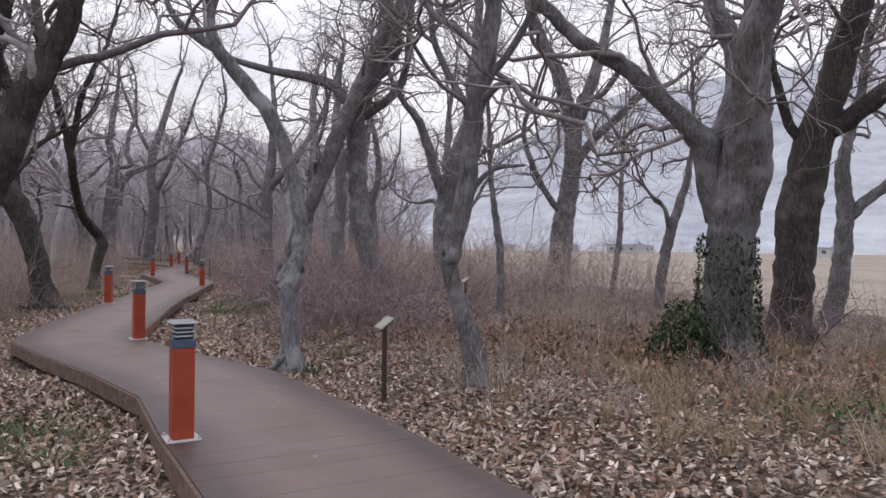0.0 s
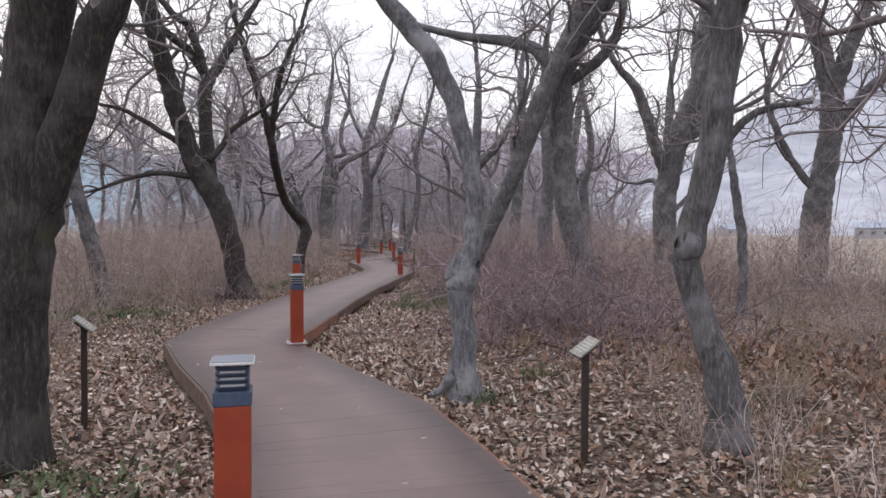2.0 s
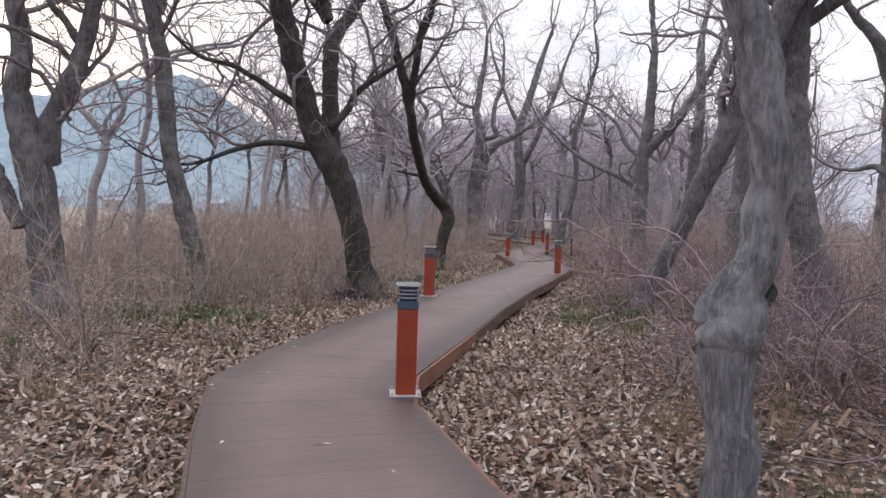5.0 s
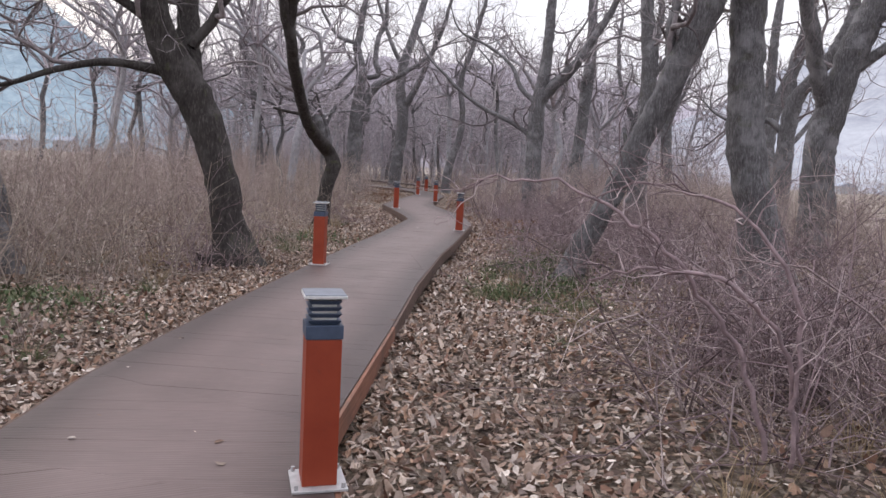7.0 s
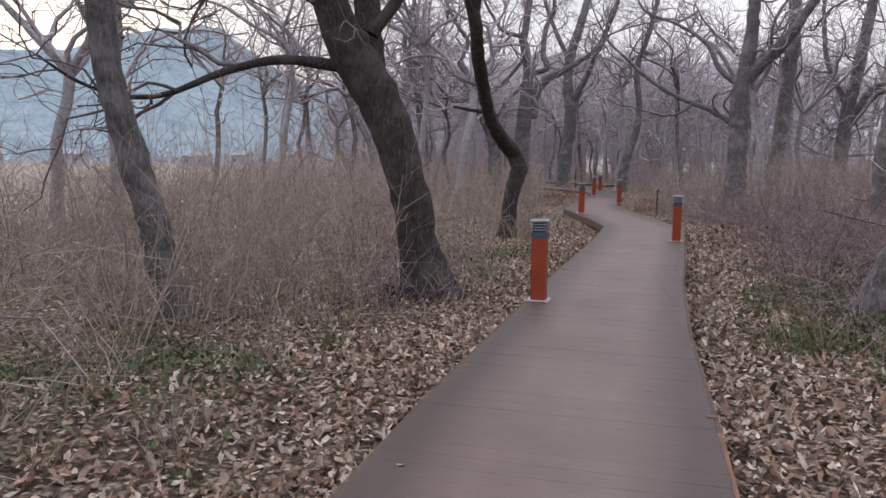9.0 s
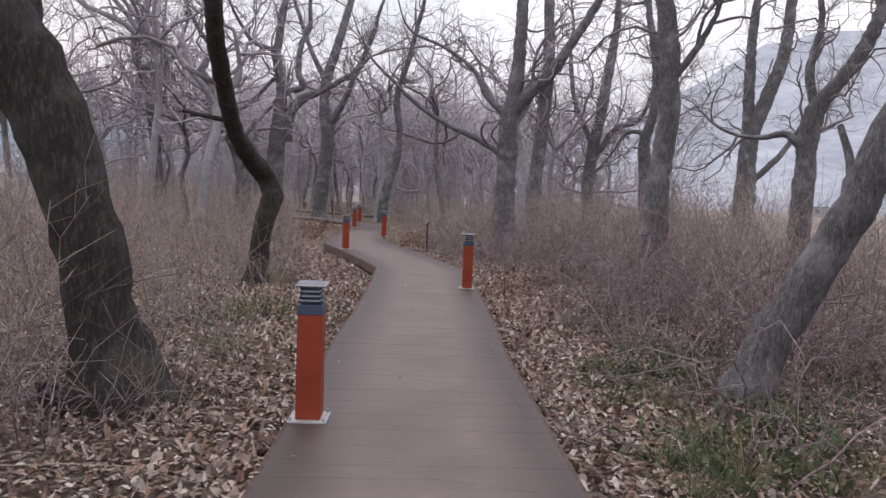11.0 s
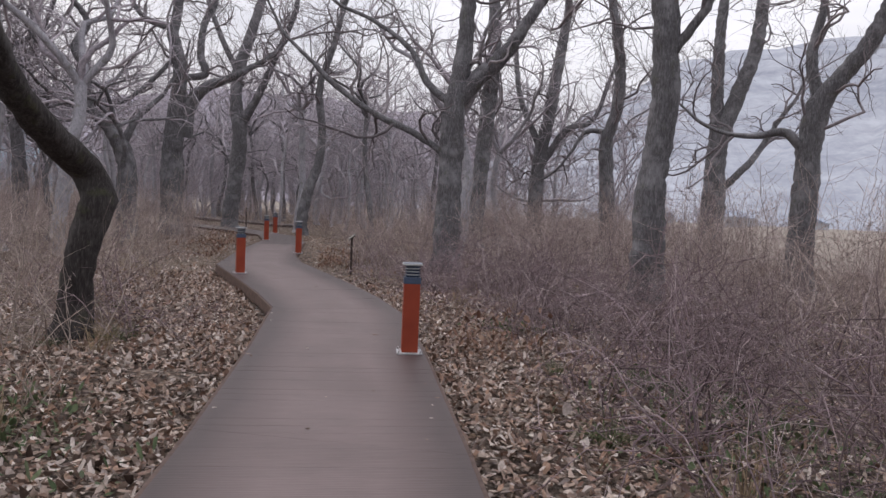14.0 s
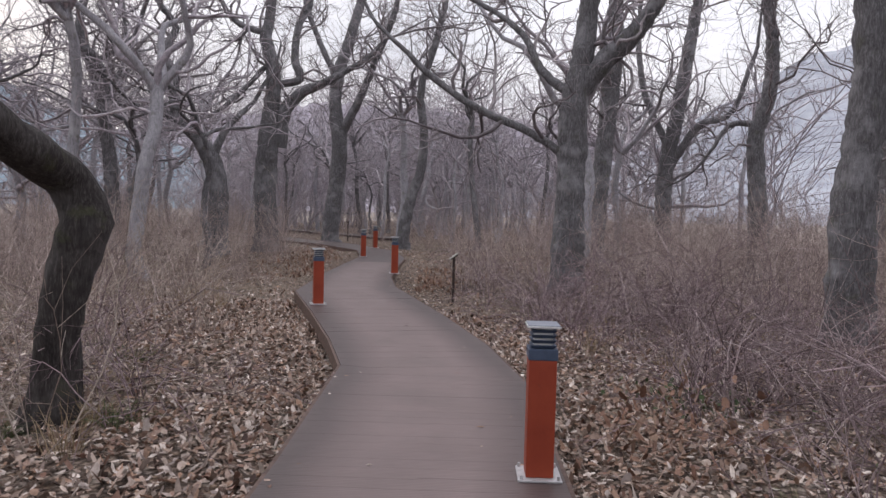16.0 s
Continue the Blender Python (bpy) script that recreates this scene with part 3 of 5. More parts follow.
def build_tree(stems, rng, bark_mat, lush=1.0, sides=12, low=1.6, step=0.12, twig=None, fine=True):
    """stems: rows (x, y, z, r) in the tree's own metres; returns trunk and crown meshes"""
    trunk, crown = Heap(), Heap()
    lines = []
    for si, st in enumerate(stems):
        ln = smooth_line(st, step)
        ln[:, :2] += 0.012 * rng.standard_normal((len(ln), 2)) * (ln[:, 3:4] > 0.05)
        ln[:, 3] = np.maximum(ln[:, 3], 0.006) * (1 + 0.02 * rng.standard_normal(len(ln)))
        V, Q = tubes(ln[None, :, :3], ln[None, :, 3], sides)
        # lumps and fluting
        centre = np.repeat(ln[:, :3], sides, 0)
        th = np.tile(np.arange(sides) * 2 * np.pi / sides, len(ln))
        zz = np.repeat(np.arange(len(ln)) * step, sides)
        ph = rng.random(3) * 6
        wob = 1 + 0.05 * np.sin(3 * th + 0.8 * zz + ph[0]) + 0.03 * np.sin(5 * th - 1.7 * zz + ph[1]) + 0.03 * np.sin(3.1 * zz + 2 * th + ph[2]) + 0.02 * rng.standard_normal(len(th))
        if si == 0:
            flare = np.clip(1 - zz / 0.55, 0, 1) ** 2
            wob = wob + flare * (0.22 + 0.28 * np.maximum(0, np.sin(4 * th + ph[1])))
        V = centre + (V - centre) * wob[:, None]
        trunk.add(V, Q)
        if stem_length(st) > 0.9:
            lines.append(ln)
    k = 14
    P = np.stack([resample(ln[:, :3], k) for ln in lines])
    R = np.stack([resample(ln[:, 3:4], k)[:, 0] for ln in lines])
    # only the higher parts carry shoots
    keep = np.stack([np.where(P[i, :, 2] > low)[0][[0, -1]] if (P[i, :, 2] > low).sum() > 1 else [k - 2, k - 1] for i in range(len(P))])
    P = np.stack([resample(P[i, a:b_ + 1], k) for i, (a, b_) in enumerate(keep)])
    R = np.stack([resample(R[i, a:b_ + 1, None], k)[:, 0] for i, (a, b_) in enumerate(keep)])
    tips = []
    for i in range(len(P)):
        for _ in range(3):
            d = P[i, -1] - P[i, -3]
            d = d / np.linalg.norm(d) + 0.45 * rng.standard_normal(3)
            d[2] = max(d[2], 0.1)
            L = (2.4 + 1.6 * rng.random())
            p, pts = P[i, -1], []
            for _ in range(9):
                pts.append(p)
                d = d / np.linalg.norm(d) + 0.27 * rng.standard_normal(3)
                p = p + d / np.linalg.norm(d) * L / 6
            tips.append((np.array(pts), R[i, -1] * np.linspace(0.72, 0.16, 9)))
    TP, TR = np.stack([t[0] for t in tips]), np.stack([t[1] for t in tips])
    L1, r1 = grow(P, R, int((8 + 6 * len(P)) * lush), rng, 9, (1.3, 3.4), (35, 75), 0.046, 0.40, 0.13, 0.0)
    L1, r1 = np.concatenate([L1, TP]), np.concatenate([r1, TR])
    L2, r2 = grow(L1, r1, int(len(L1) * 6.5 * lush), rng, 6 if fine else 4, (0.7, 1.8), (25, 70), 0.018, 0.46, 0.06, 0.12)
    L3, r3 = grow(L2, r2, int(len(L2) * (4.6 if fine else 4.2) * lush), rng, 4 if fine else 3, (0.35, 1.0), (20, 60), 0.0075, 0.36, 0.03, 0.1)
    if not fine:
        r2, r3 = r2 * 1.15, r3 * 1.4
    for Ln, rn, sd in ((L1, r1, 6 if fine else 4), (L2, r2, 4 if fine else 3), (L3, r3, 3)):
        crown.add(*tubes(Ln, rn, sd))
    return trunk.mesh("trunk", bark_mat), crown.mesh("crown", twig or TWIG)


def hero_tree(label, at, turn, *stems):
    """stems: rows (across, z, radius) in a vertical plane through 'at', turned about z; limbs lean a little out of that plane"""
    rng = np.random.default_rng(int(abs(at[0] * 100 + at[1] * 31)) + 5)
    h = float(height(*at))
    rows = []
    for i, st in enumerate(stems):
        st = [(q[0], q[3] if len(q) > 3 else 0.0, q[1], q[2] * 0.84) for q in st]
        if i == 0:
            if st[0][2] > h - 0.05:
                st = [(st[0][0], st[0][1], h - 0.12, st[0][3] * 1.12)] + st
            else:
                st[0] = (st[0][0], st[0][1], h - 0.12, st[0][3])
        lean = 0.0 if i == 0 else rng.uniform(-0.45, 0.45)
        z0 = st[0][2]
        st = [(u, v_ + lean * max(0.0, z - z0), z, r) for u, v_, z, r in st]
        if stem_length(st) < 0.9:
            rows.append(st)
            continue
        # the stem goes on above, tapering
        a, b_ = np.array(st[-2][:3]), np.array(st[-1][:3])
        d, q, r = b_ - a, b_, st[-1][3]
        for f in (0.8, 0.6, 0.4):
            d = d / np.linalg.norm(d) + np.array([*(0.16 * rng.standard_normal(2)), 0.28])
            q = q + d / np.linalg.norm(d) * min(1.0, 6 * r + 0.3)
            st.append((*q, r * f))
        rows.append(st)
    thing = empty("tree", at[0], at[1], 0, turn)
    tagged(thing, label, "tree", "bare trees of the wood")
    mat = BARK_PALE if "pale" in label else BARK_DARK if "dark" in label else BARK
    a, b_ = build_tree(rows, rng, mat, 1.0, 14, 2.5)
    part("trunk", a, thing)
    part("crown", b_, thing, "bare twiggy crown")
    return thing


hero_tree("pale knotted tree with a bulging lower trunk beside the boardwalk", (-1.3, 8.5), 16,
    [(0.0, -0.23, 0.195), (-0.01, 0.06, 0.16), (-0.01, 0.38, 0.145), (-0.05, 0.7, 0.137), (-0.04, 0.9, 0.158), (-0.01, 1.06, 0.151), (0.04, 1.22, 0.112), (0.08, 1.47, 0.109), (0.09, 1.71, 0.109), (0.06, 1.97, 0.109), (0.0, 2.25, 0.109), (-0.1, 2.58, 0.109), (-0.25, 2.95, 0.114), (-0.42, 3.25, 0.116), (-0.67, 3.55, 0.112), (-0.94, 3.86, 0.101), (-1.07, 4.18, 0.094), (-1.1, 4.53, 0.086), (-1.14, 5.07, 0.077)],
    [(-0.17, 0.95, 0.05), (-0.11, 1.05, 0.105), (-0.03, 1.1, 0.12)],
    [(-0.18, 0.86, 0.055), (-0.06, 0.9, 0.16), (0.1, 0.88, 0.07)],
    [(-0.36, -0.22, 0.03), (-0.22, -0.14, 0.05), (-0.08, 0.02, 0.08)],
    [(0.24, -0.24, 0.03), (0.13, -0.14, 0.055), (0.05, 0.04, 0.08)],
    [(0.13, 1.11, 0.06), (0.04, 1.08, 0.11), (-0.03, 1.07, 0.11)],
    [(-0.97, 3.9, 0.085), (-1.25, 4.06, 0.07), (-1.46, 4.22, 0.054), (-1.6, 4.5, 0.04)])
hero_tree("crooked grey tree with a knot on its trunk", (1.15, 7.4), -0,
    [(-0.0, -0.21, 0.2), (-0.05, 0.13, 0.161), (-0.12, 0.45, 0.142), (-0.23, 0.77, 0.116), (-0.33, 1.09, 0.109), (-0.35, 1.35, 0.129), (-0.26, 1.67, 0.129), (-0.17, 2.12, 0.135), (-0.14, 2.57, 0.129), (-0.06, 3.09, 0.135), (0.04, 3.66, 0.129), (0.11, 4.24, 0.116), (0.14, 4.75, 0.103)],
    [(-0.3, 1.26, 0.09, -0.03), (-0.37, 1.33, 0.125, -0.1), (-0.4, 1.37, 0.08, -0.17)],
    [(-0.16, 2.03, 0.045), (0.11, 2.32, 0.032), (0.49, 2.38, 0.019)],
    [(-0.04, 3.28, 0.064), (0.22, 3.53, 0.051), (0.47, 3.92, 0.045), (0.65, 4.36, 0.039)],
    [(-0.13, 2.96, 0.045), (-0.36, 3.34, 0.051), (-0.59, 3.86, 0.045), (-0.63, 4.24, 0.039)])
hero_tree("bare tree with a spreading crown in brush", (-0.4, 27), 1,
    [(0.17, 0.62, 0.493), (0.1, 1.59, 0.456), (0.08, 2.56, 0.438), (0.31, 3.7, 0.411), (0.67, 4.98, 0.392), (1.15, 6.54, 0.319), (1.32, 8.56, 0.274)],
    [(0.16, 3.21, 0.228), (-0.14, 4.02, 0.228), (-0.49, 5.17, 0.219), (-0.82, 6.0, 0.182), (-1.38, 6.69, 0.128)],
    [(0.44, 4.02, 0.146), (1.1, 4.65, 0.146), (1.76, 5.1, 0.128), (2.53, 5.39, 0.091)])
hero_tree("stout grey tree with ivy round its base", (4.5, 9.2), -18,
    [(0.02, -0.24, 0.516), (0.01, 0.53, 0.404), (0.03, 1.14, 0.38), (0.05, 1.68, 0.388), (0.07, 1.95, 0.413)],
    [(-0.1, 1.84, 0.231), (-0.26, 2.46, 0.198), (-0.28, 2.83, 0.227), (-0.55, 3.13, 0.173), (-0.9, 3.5, 0.149), (-1.37, 3.93, 0.14), (-1.94, 4.3, 0.124), (-2.4, 4.76, 0.116), (-2.79, 5.22, 0.107), (-3.15, 5.69, 0.083)],
    [(-0.23, 2.73, 0.165), (-0.04, 3.18, 0.165), (0.11, 3.75, 0.182), (0.05, 4.29, 0.182), (-0.16, 4.77, 0.182), (-0.33, 5.33, 0.149)],
    [(0.17, 1.87, 0.272), (0.29, 2.52, 0.314), (0.28, 3.13, 0.272), (0.23, 3.74, 0.256), (0.33, 4.26, 0.248), (0.53, 4.77, 0.206), (0.66, 5.2, 0.165)])
hero_tree("thick dark upright tree in dry grass", (6.9, 12.8), -23,
    [(-0.08, -0.15, 0.518), (-0.04, 0.43, 0.426), (0.02, 1.36, 0.426), (0.07, 2.09, 0.438), (0.2, 2.91, 0.415), (0.33, 3.52, 0.403), (0.55, 4.22, 0.317), (0.76, 5.12, 0.317), (0.97, 5.9, 0.288), (1.14, 6.67, 0.253)],
    [(0.42, 3.52, 0.196), (0.82, 3.75, 0.196), (1.21, 4.07, 0.196), (1.41, 4.21, 0.184), (2.0, 4.6, 0.161)],
    [(0.2, 3.33, 0.138), (-0.09, 3.65, 0.115), (-0.23, 4.08, 0.104), (-0.38, 4.61, 0.081)])
hero_tree("forked bare tree at the edge of the field", (4.5, 27), -7,
    [(-0.5, -0.66, 0.653), (-0.35, 0.95, 0.522), (-0.2, 2.46, 0.479), (0.03, 3.96, 0.414), (0.12, 5.46, 0.392), (-0.04, 6.32, 0.37), (-0.44, 7.83, 0.305), (-0.99, 9.13, 0.239), (-1.54, 10.45, 0.196), (-1.88, 11.76, 0.152)],
    [(0.11, 5.67, 0.305), (0.52, 6.95, 0.283), (1.02, 8.43, 0.239), (1.31, 9.9, 0.174), (1.6, 11.58, 0.131)],
    [(0.13, 4.49, 0.239), (0.85, 5.45, 0.196), (1.67, 6.18, 0.174), (2.49, 6.91, 0.131), (3.5, 7.3, 0.087)],
    [(-0.16, 2.46, 0.152), (-1.03, 3.75, 0.131), (-1.69, 5.48, 0.109), (-1.39, 6.77, 0.087)])
hero_tree("tall forked bare tree in brush", (-1.95, 18.9), 9,
    [(0.3, 0.02, 0.466), (0.08, 1.03, 0.357), (-0.16, 1.95, 0.326), (-0.29, 3.18, 0.31), (-0.34, 4.26, 0.31), (-0.32, 5.18, 0.326), (-0.05, 5.81, 0.279), (0.56, 6.6, 0.264), (0.71, 7.23, 0.233), (0.39, 8.14, 0.202)],
    [(-0.34, 4.95, 0.202), (-0.96, 5.78, 0.186), (-1.72, 6.05, 0.155), (-2.77, 6.24, 0.124), (-3.89, 6.58, 0.093)],
    [(-0.25, 5.11, 0.202), (0.28, 6.28, 0.202), (0.7, 7.38, 0.186), (1.23, 8.49, 0.155)],
    [(-0.19, 4.88, 0.14), (0.72, 5.6, 0.14), (1.02, 6.46, 0.109), (1.09, 7.71, 0.093)])
hero_tree("dark rough tree with a hollow foot and two upright limbs", (-9.45, 16.2), 37,
    [(0.1, -0.22, 0.46), (0.0, 0.4, 0.3), (-0.08, 0.8, 0.285), (-0.19, 1.32, 0.29), (-0.42, 2.04, 0.31), (-0.74, 2.63, 0.31), (-1.01, 3.22, 0.27), (-1.34, 4.28, 0.25), (-1.62, 5.33, 0.245), (-1.86, 6.26, 0.24)],
    [(0.12, -0.28, 0.46), (0.1, 0.05, 0.4), (0.02, 0.34, 0.25)],
    [(-0.6, 2.3, 0.26), (-0.65, 3.36, 0.2), (-0.69, 4.2, 0.195), (-0.68, 4.93, 0.185), (-0.33, 5.56, 0.14), (-0.05, 6.13, 0.125), (0.08, 6.44, 0.11)],
    [(-0.72, 5.05, 0.14), (-1.1, 5.61, 0.12), (-1.47, 5.88, 0.11)],
    [(-0.72, 5.05, 0.14), (-0.87, 5.64, 0.11), (-1.06, 6.1, 0.105), (-1.37, 6.31, 0.095)],
    [(-1.13, 3.33, 0.095), (-1.85, 3.76, 0.068), (-2.44, 4.08, 0.054), (-3.02, 4.21, 0.04)],
    [(-0.92, 2.62, 0.095), (-1.69, 2.69, 0.068), (-2.38, 2.53, 0.054), (-3.06, 2.26, 0.04)],
    [(-0.58, 3.0, 0.095), (-0.3, 3.38, 0.085), (-0.07, 3.76, 0.07), (0.52, 4.17, 0.05)])
hero_tree("tree with a sharply bent dark trunk", (-11.85, 23.15), 30,
    [(-0.07, -0.27, 0.275), (-0.01, 0.34, 0.207), (0.05, 0.83, 0.215), (0.18, 1.32, 0.224), (0.09, 1.64, 0.198), (-0.17, 1.92, 0.188, -0.56), (-0.43, 2.3, 0.17, -1.11), (-0.56, 2.7, 0.154, -1.67), (-0.65, 3.11, 0.15, -2.22), (-0.73, 3.5, 0.145, -2.78), (-0.8, 4.0, 0.14, -3.3), (-1.0, 4.9, 0.125, -3.8), (-1.3, 5.9, 0.11, -4.2)],
    [(-0.8, 4.0, 0.12, -3.3), (-0.65, 4.9, 0.11, -3.7), (-0.5, 5.6, 0.1, -4.0), (-0.2, 6.3, 0.085, -4.2)],
    [(-0.53, 2.47, 0.053, -1.39), (-0.86, 2.51, 0.045, -1.39), (-1.22, 2.58, 0.03, -1.39)])
hero_tree("slender leaning tree with a few brown leaves", (-11, 13.2), 49,
    [(0.43, -0.31, 0.195), (0.26, 0.67, 0.184), (0.02, 1.63, 0.184), (-0.16, 2.48, 0.161), (-0.25, 3.54, 0.161), (-0.43, 4.47, 0.161), (-0.6, 5.19, 0.149), (-0.77, 5.89, 0.138)],
    [(-0.33, 4.59, 0.08), (-0.16, 5.2, 0.069), (0.23, 5.57, 0.057), (1.06, 5.64, 0.046)])
hero_tree("massive dark twin-stemmed tree beside the boardwalk", (-3.65, 5.45), 50,
    [(-0.01, -0.22, 0.287), (0.01, 0.18, 0.241), (0.0, 0.66, 0.241), (0.01, 1.13, 0.253), (0.05, 1.53, 0.264), (0.07, 1.93, 0.253), (0.11, 2.33, 0.253), (0.15, 2.73, 0.253), (0.19, 3.05, 0.253), (0.21, 3.38, 0.23)],
    [(0.12, 1.33, 0.115), (0.25, 1.9, 0.166), (0.38, 2.36, 0.166), (0.51, 2.78, 0.152), (0.65, 3.17, 0.138), (0.75, 3.52, 0.124)])
hero_tree("bare tree forking low in the thicket", (-11.4, 11), 57,
    [(0.22, 0.01, 0.34), (0.16, 0.58, 0.3), (0.05, 1.52, 0.285), (-0.1, 2.26, 0.265), (-0.23, 2.9, 0.225), (-0.19, 3.65, 0.165), (-0.28, 4.47, 0.145), (-0.23, 5.03, 0.128)],
    [(0.16, 2.0, 0.195), (0.2, 2.57, 0.178), (0.42, 3.07, 0.16), (0.61, 3.61, 0.15), (0.75, 4.26, 0.127), (0.76, 4.84, 0.125), (0.67, 5.2, 0.115)],
    [(0.55, 3.75, 0.07), (0.34, 4.1, 0.06), (0.14, 4.35, 0.055), (0.15, 4.82, 0.05), (0.08, 5.09, 0.045)],
    [(-0.19, 1.04, 0.14), (-0.53, 1.86, 0.12), (-0.7, 2.21, 0.11)])
hero_tree("large forked tree with a long slanting branch", (-9.3, 34.4), 8,
    [(-0.08, 0.7, 0.424), (-0.05, 2.0, 0.359), (-0.04, 2.97, 0.359), (-0.04, 3.86, 0.359), (0.09, 4.58, 0.294), (0.2, 5.86, 0.245), (0.22, 7.28, 0.212), (0.26, 8.22, 0.163)],
    [(-0.02, 4.02, 0.277), (0.57, 4.76, 0.261), (1.11, 5.25, 0.228), (1.78, 6.23, 0.179), (2.45, 7.35, 0.147), (2.8, 8.29, 0.114)],
    [(-0.13, 2.73, 0.114), (-0.99, 3.26, 0.098), (-2.15, 3.79, 0.098), (-3.15, 4.47, 0.082), (-3.82, 5.09, 0.065), (-4.49, 5.71, 0.049)],
    [(-0.05, 4.02, 0.131), (-0.72, 4.56, 0.114), (-1.24, 5.5, 0.082), (-2.23, 6.26, 0.065), (-3.22, 6.71, 0.049)])
hero_tree("straight grey tree rising from brush", (-4.85, 29.8), -5,
    [(-0.05, 0.78, 0.366), (-0.06, 1.88, 0.328), (0.01, 2.73, 0.303), (0.08, 3.57, 0.303), (0.04, 4.4, 0.29), (-0.01, 5.24, 0.278), (-0.1, 5.95, 0.253), (-0.2, 6.66, 0.227)],
    [(0.04, 4.29, 0.114), (0.47, 4.87, 0.101), (0.88, 5.56, 0.076)])
hero_tree("leaning grey tree rising out of brush", (-4.43, 18.2), 0,
    [(-0.12, -0.25, 0.26), (0.08, 0.3, 0.21), (0.4, 1.0, 0.2), (0.85, 2.0, 0.21), (1.27, 3.0, 0.235), (1.66, 4.0, 0.25), (2.1, 5.0, 0.25), (2.6, 6.1, 0.235)],
    [(0.6, 1.49, 0.051), (0.62, 1.85, 0.044), (0.55, 2.18, 0.032)],
    [(1.2, 2.9, 0.1), (1.15, 3.7, 0.08), (1.35, 4.5, 0.06)])
hero_tree("bare tree with an arching limb", (-0.65, 34.8), -15,
    [(0.01, 0.61, 0.391), (0.02, 2.15, 0.357), (0.02, 3.37, 0.34), (0.17, 4.28, 0.323), (0.54, 4.87, 0.255), (1.15, 5.74, 0.238), (1.6, 6.87, 0.221), (1.73, 7.72, 0.187)],
    [(0.11, 2.92, 0.153), (-0.49, 3.61, 0.136), (-1.2, 3.53, 0.085)],
    [(0.17, 4.28, 0.17), (-0.04, 5.5, 0.153), (0.16, 6.68, 0.119)])
hero_tree("bare tree with three limbs", (-0.5, 44), -11,
    [(-0.39, 0.35, 0.528), (-0.38, 2.38, 0.48), (-0.31, 4.16, 0.408), (0.21, 5.93, 0.336), (0.72, 7.65, 0.288), (0.9, 9.8, 0.24)],
    [(-0.39, 3.72, 0.312), (-0.49, 6.6, 0.264), (-0.47, 8.79, 0.216), (-0.35, 10.31, 0.168)],
    [(-0.17, 2.49, 0.168), (0.76, 3.51, 0.144), (1.32, 4.39, 0.12)])
hero_tree("slim crooked bare tree", (-4.94, 40.7), -4,
    [(0.05, 0.9, 0.338), (-0.06, 2.71, 0.282), (-0.13, 3.79, 0.263), (0.18, 5.04, 0.225), (0.19, 6.28, 0.207), (-0.01, 7.52, 0.188), (-0.22, 8.57, 0.15)],
    [(-0.12, 4.15, 0.113), (-0.82, 4.13, 0.094), (-1.32, 3.39, 0.056)])
hero_tree("bare tree with a sideways limb", (-7.6, 48.6), 1,
    [(0.17, 0.44, 0.422), (0.06, 2.27, 0.373), (0.21, 3.98, 0.348), (0.49, 5.44, 0.323), (0.74, 7.37, 0.298), (0.98, 9.27, 0.248)],
    [(0.13, 3.25, 0.199), (1.23, 4.98, 0.174), (2.39, 5.5, 0.124), (2.99, 7.18, 0.099)],
    [(0.2, 4.23, 0.174), (-0.77, 6.37, 0.149), (-1.14, 8.77, 0.124)])
hero_tree("straight slim bare tree", (-9, 44), 5,
    [(-0.68, 0.77, 0.426), (-0.54, 3.01, 0.355), (-0.36, 5.35, 0.355), (-0.23, 7.66, 0.308), (-0.33, 9.94, 0.26)])
hero_tree("thick far tree forking into upright limbs", (-22.4, 49.8), 26,
    [(0.01, 0.44, 0.46), (0.16, 2.03, 0.44), (0.34, 3.61, 0.44), (0.32, 4.92, 0.43), (0.11, 6.22, 0.35), (0.26, 7.79, 0.34), (0.75, 9.37, 0.29), (1.24, 11.21, 0.25)],
    [(0.45, 5.06, 0.29), (1.2, 6.53, 0.21), (1.83, 8.14, 0.18), (2.58, 10.01, 0.15)],
    [(0.27, 7.27, 0.18), (-0.8, 9.54, 0.15), (-1.34, 11.04, 0.13)])
hero_tree("gnarled bare tree with a snagged side limb", (-21.2, 41.5), 31,
    [(0.25, 0.43, 0.5), (0.22, 2.23, 0.46), (0.3, 3.83, 0.43), (0.38, 4.83, 0.35), (0.46, 6.22, 0.31), (0.16, 7.37, 0.25), (0.3, 8.17, 0.22), (0.33, 8.76, 0.21)],
    [(0.69, 3.65, 0.32), (0.83, 4.85, 0.28), (1.45, 5.59, 0.24), (2.05, 5.87, 0.18)],
    [(0.47, 5.82, 0.15), (1.35, 6.08, 0.17), (1.18, 6.86, 0.17), (1.31, 8.06, 0.15), (1.7, 8.89, 0.13)],
    [(0.15, 7.57, 0.13), (-0.81, 7.88, 0.11), (-1.38, 8.59, 0.09)],
    [(0.32, 6.6, 0.11), (-0.78, 5.35, 0.1), (-1.53, 4.72, 0.08)])
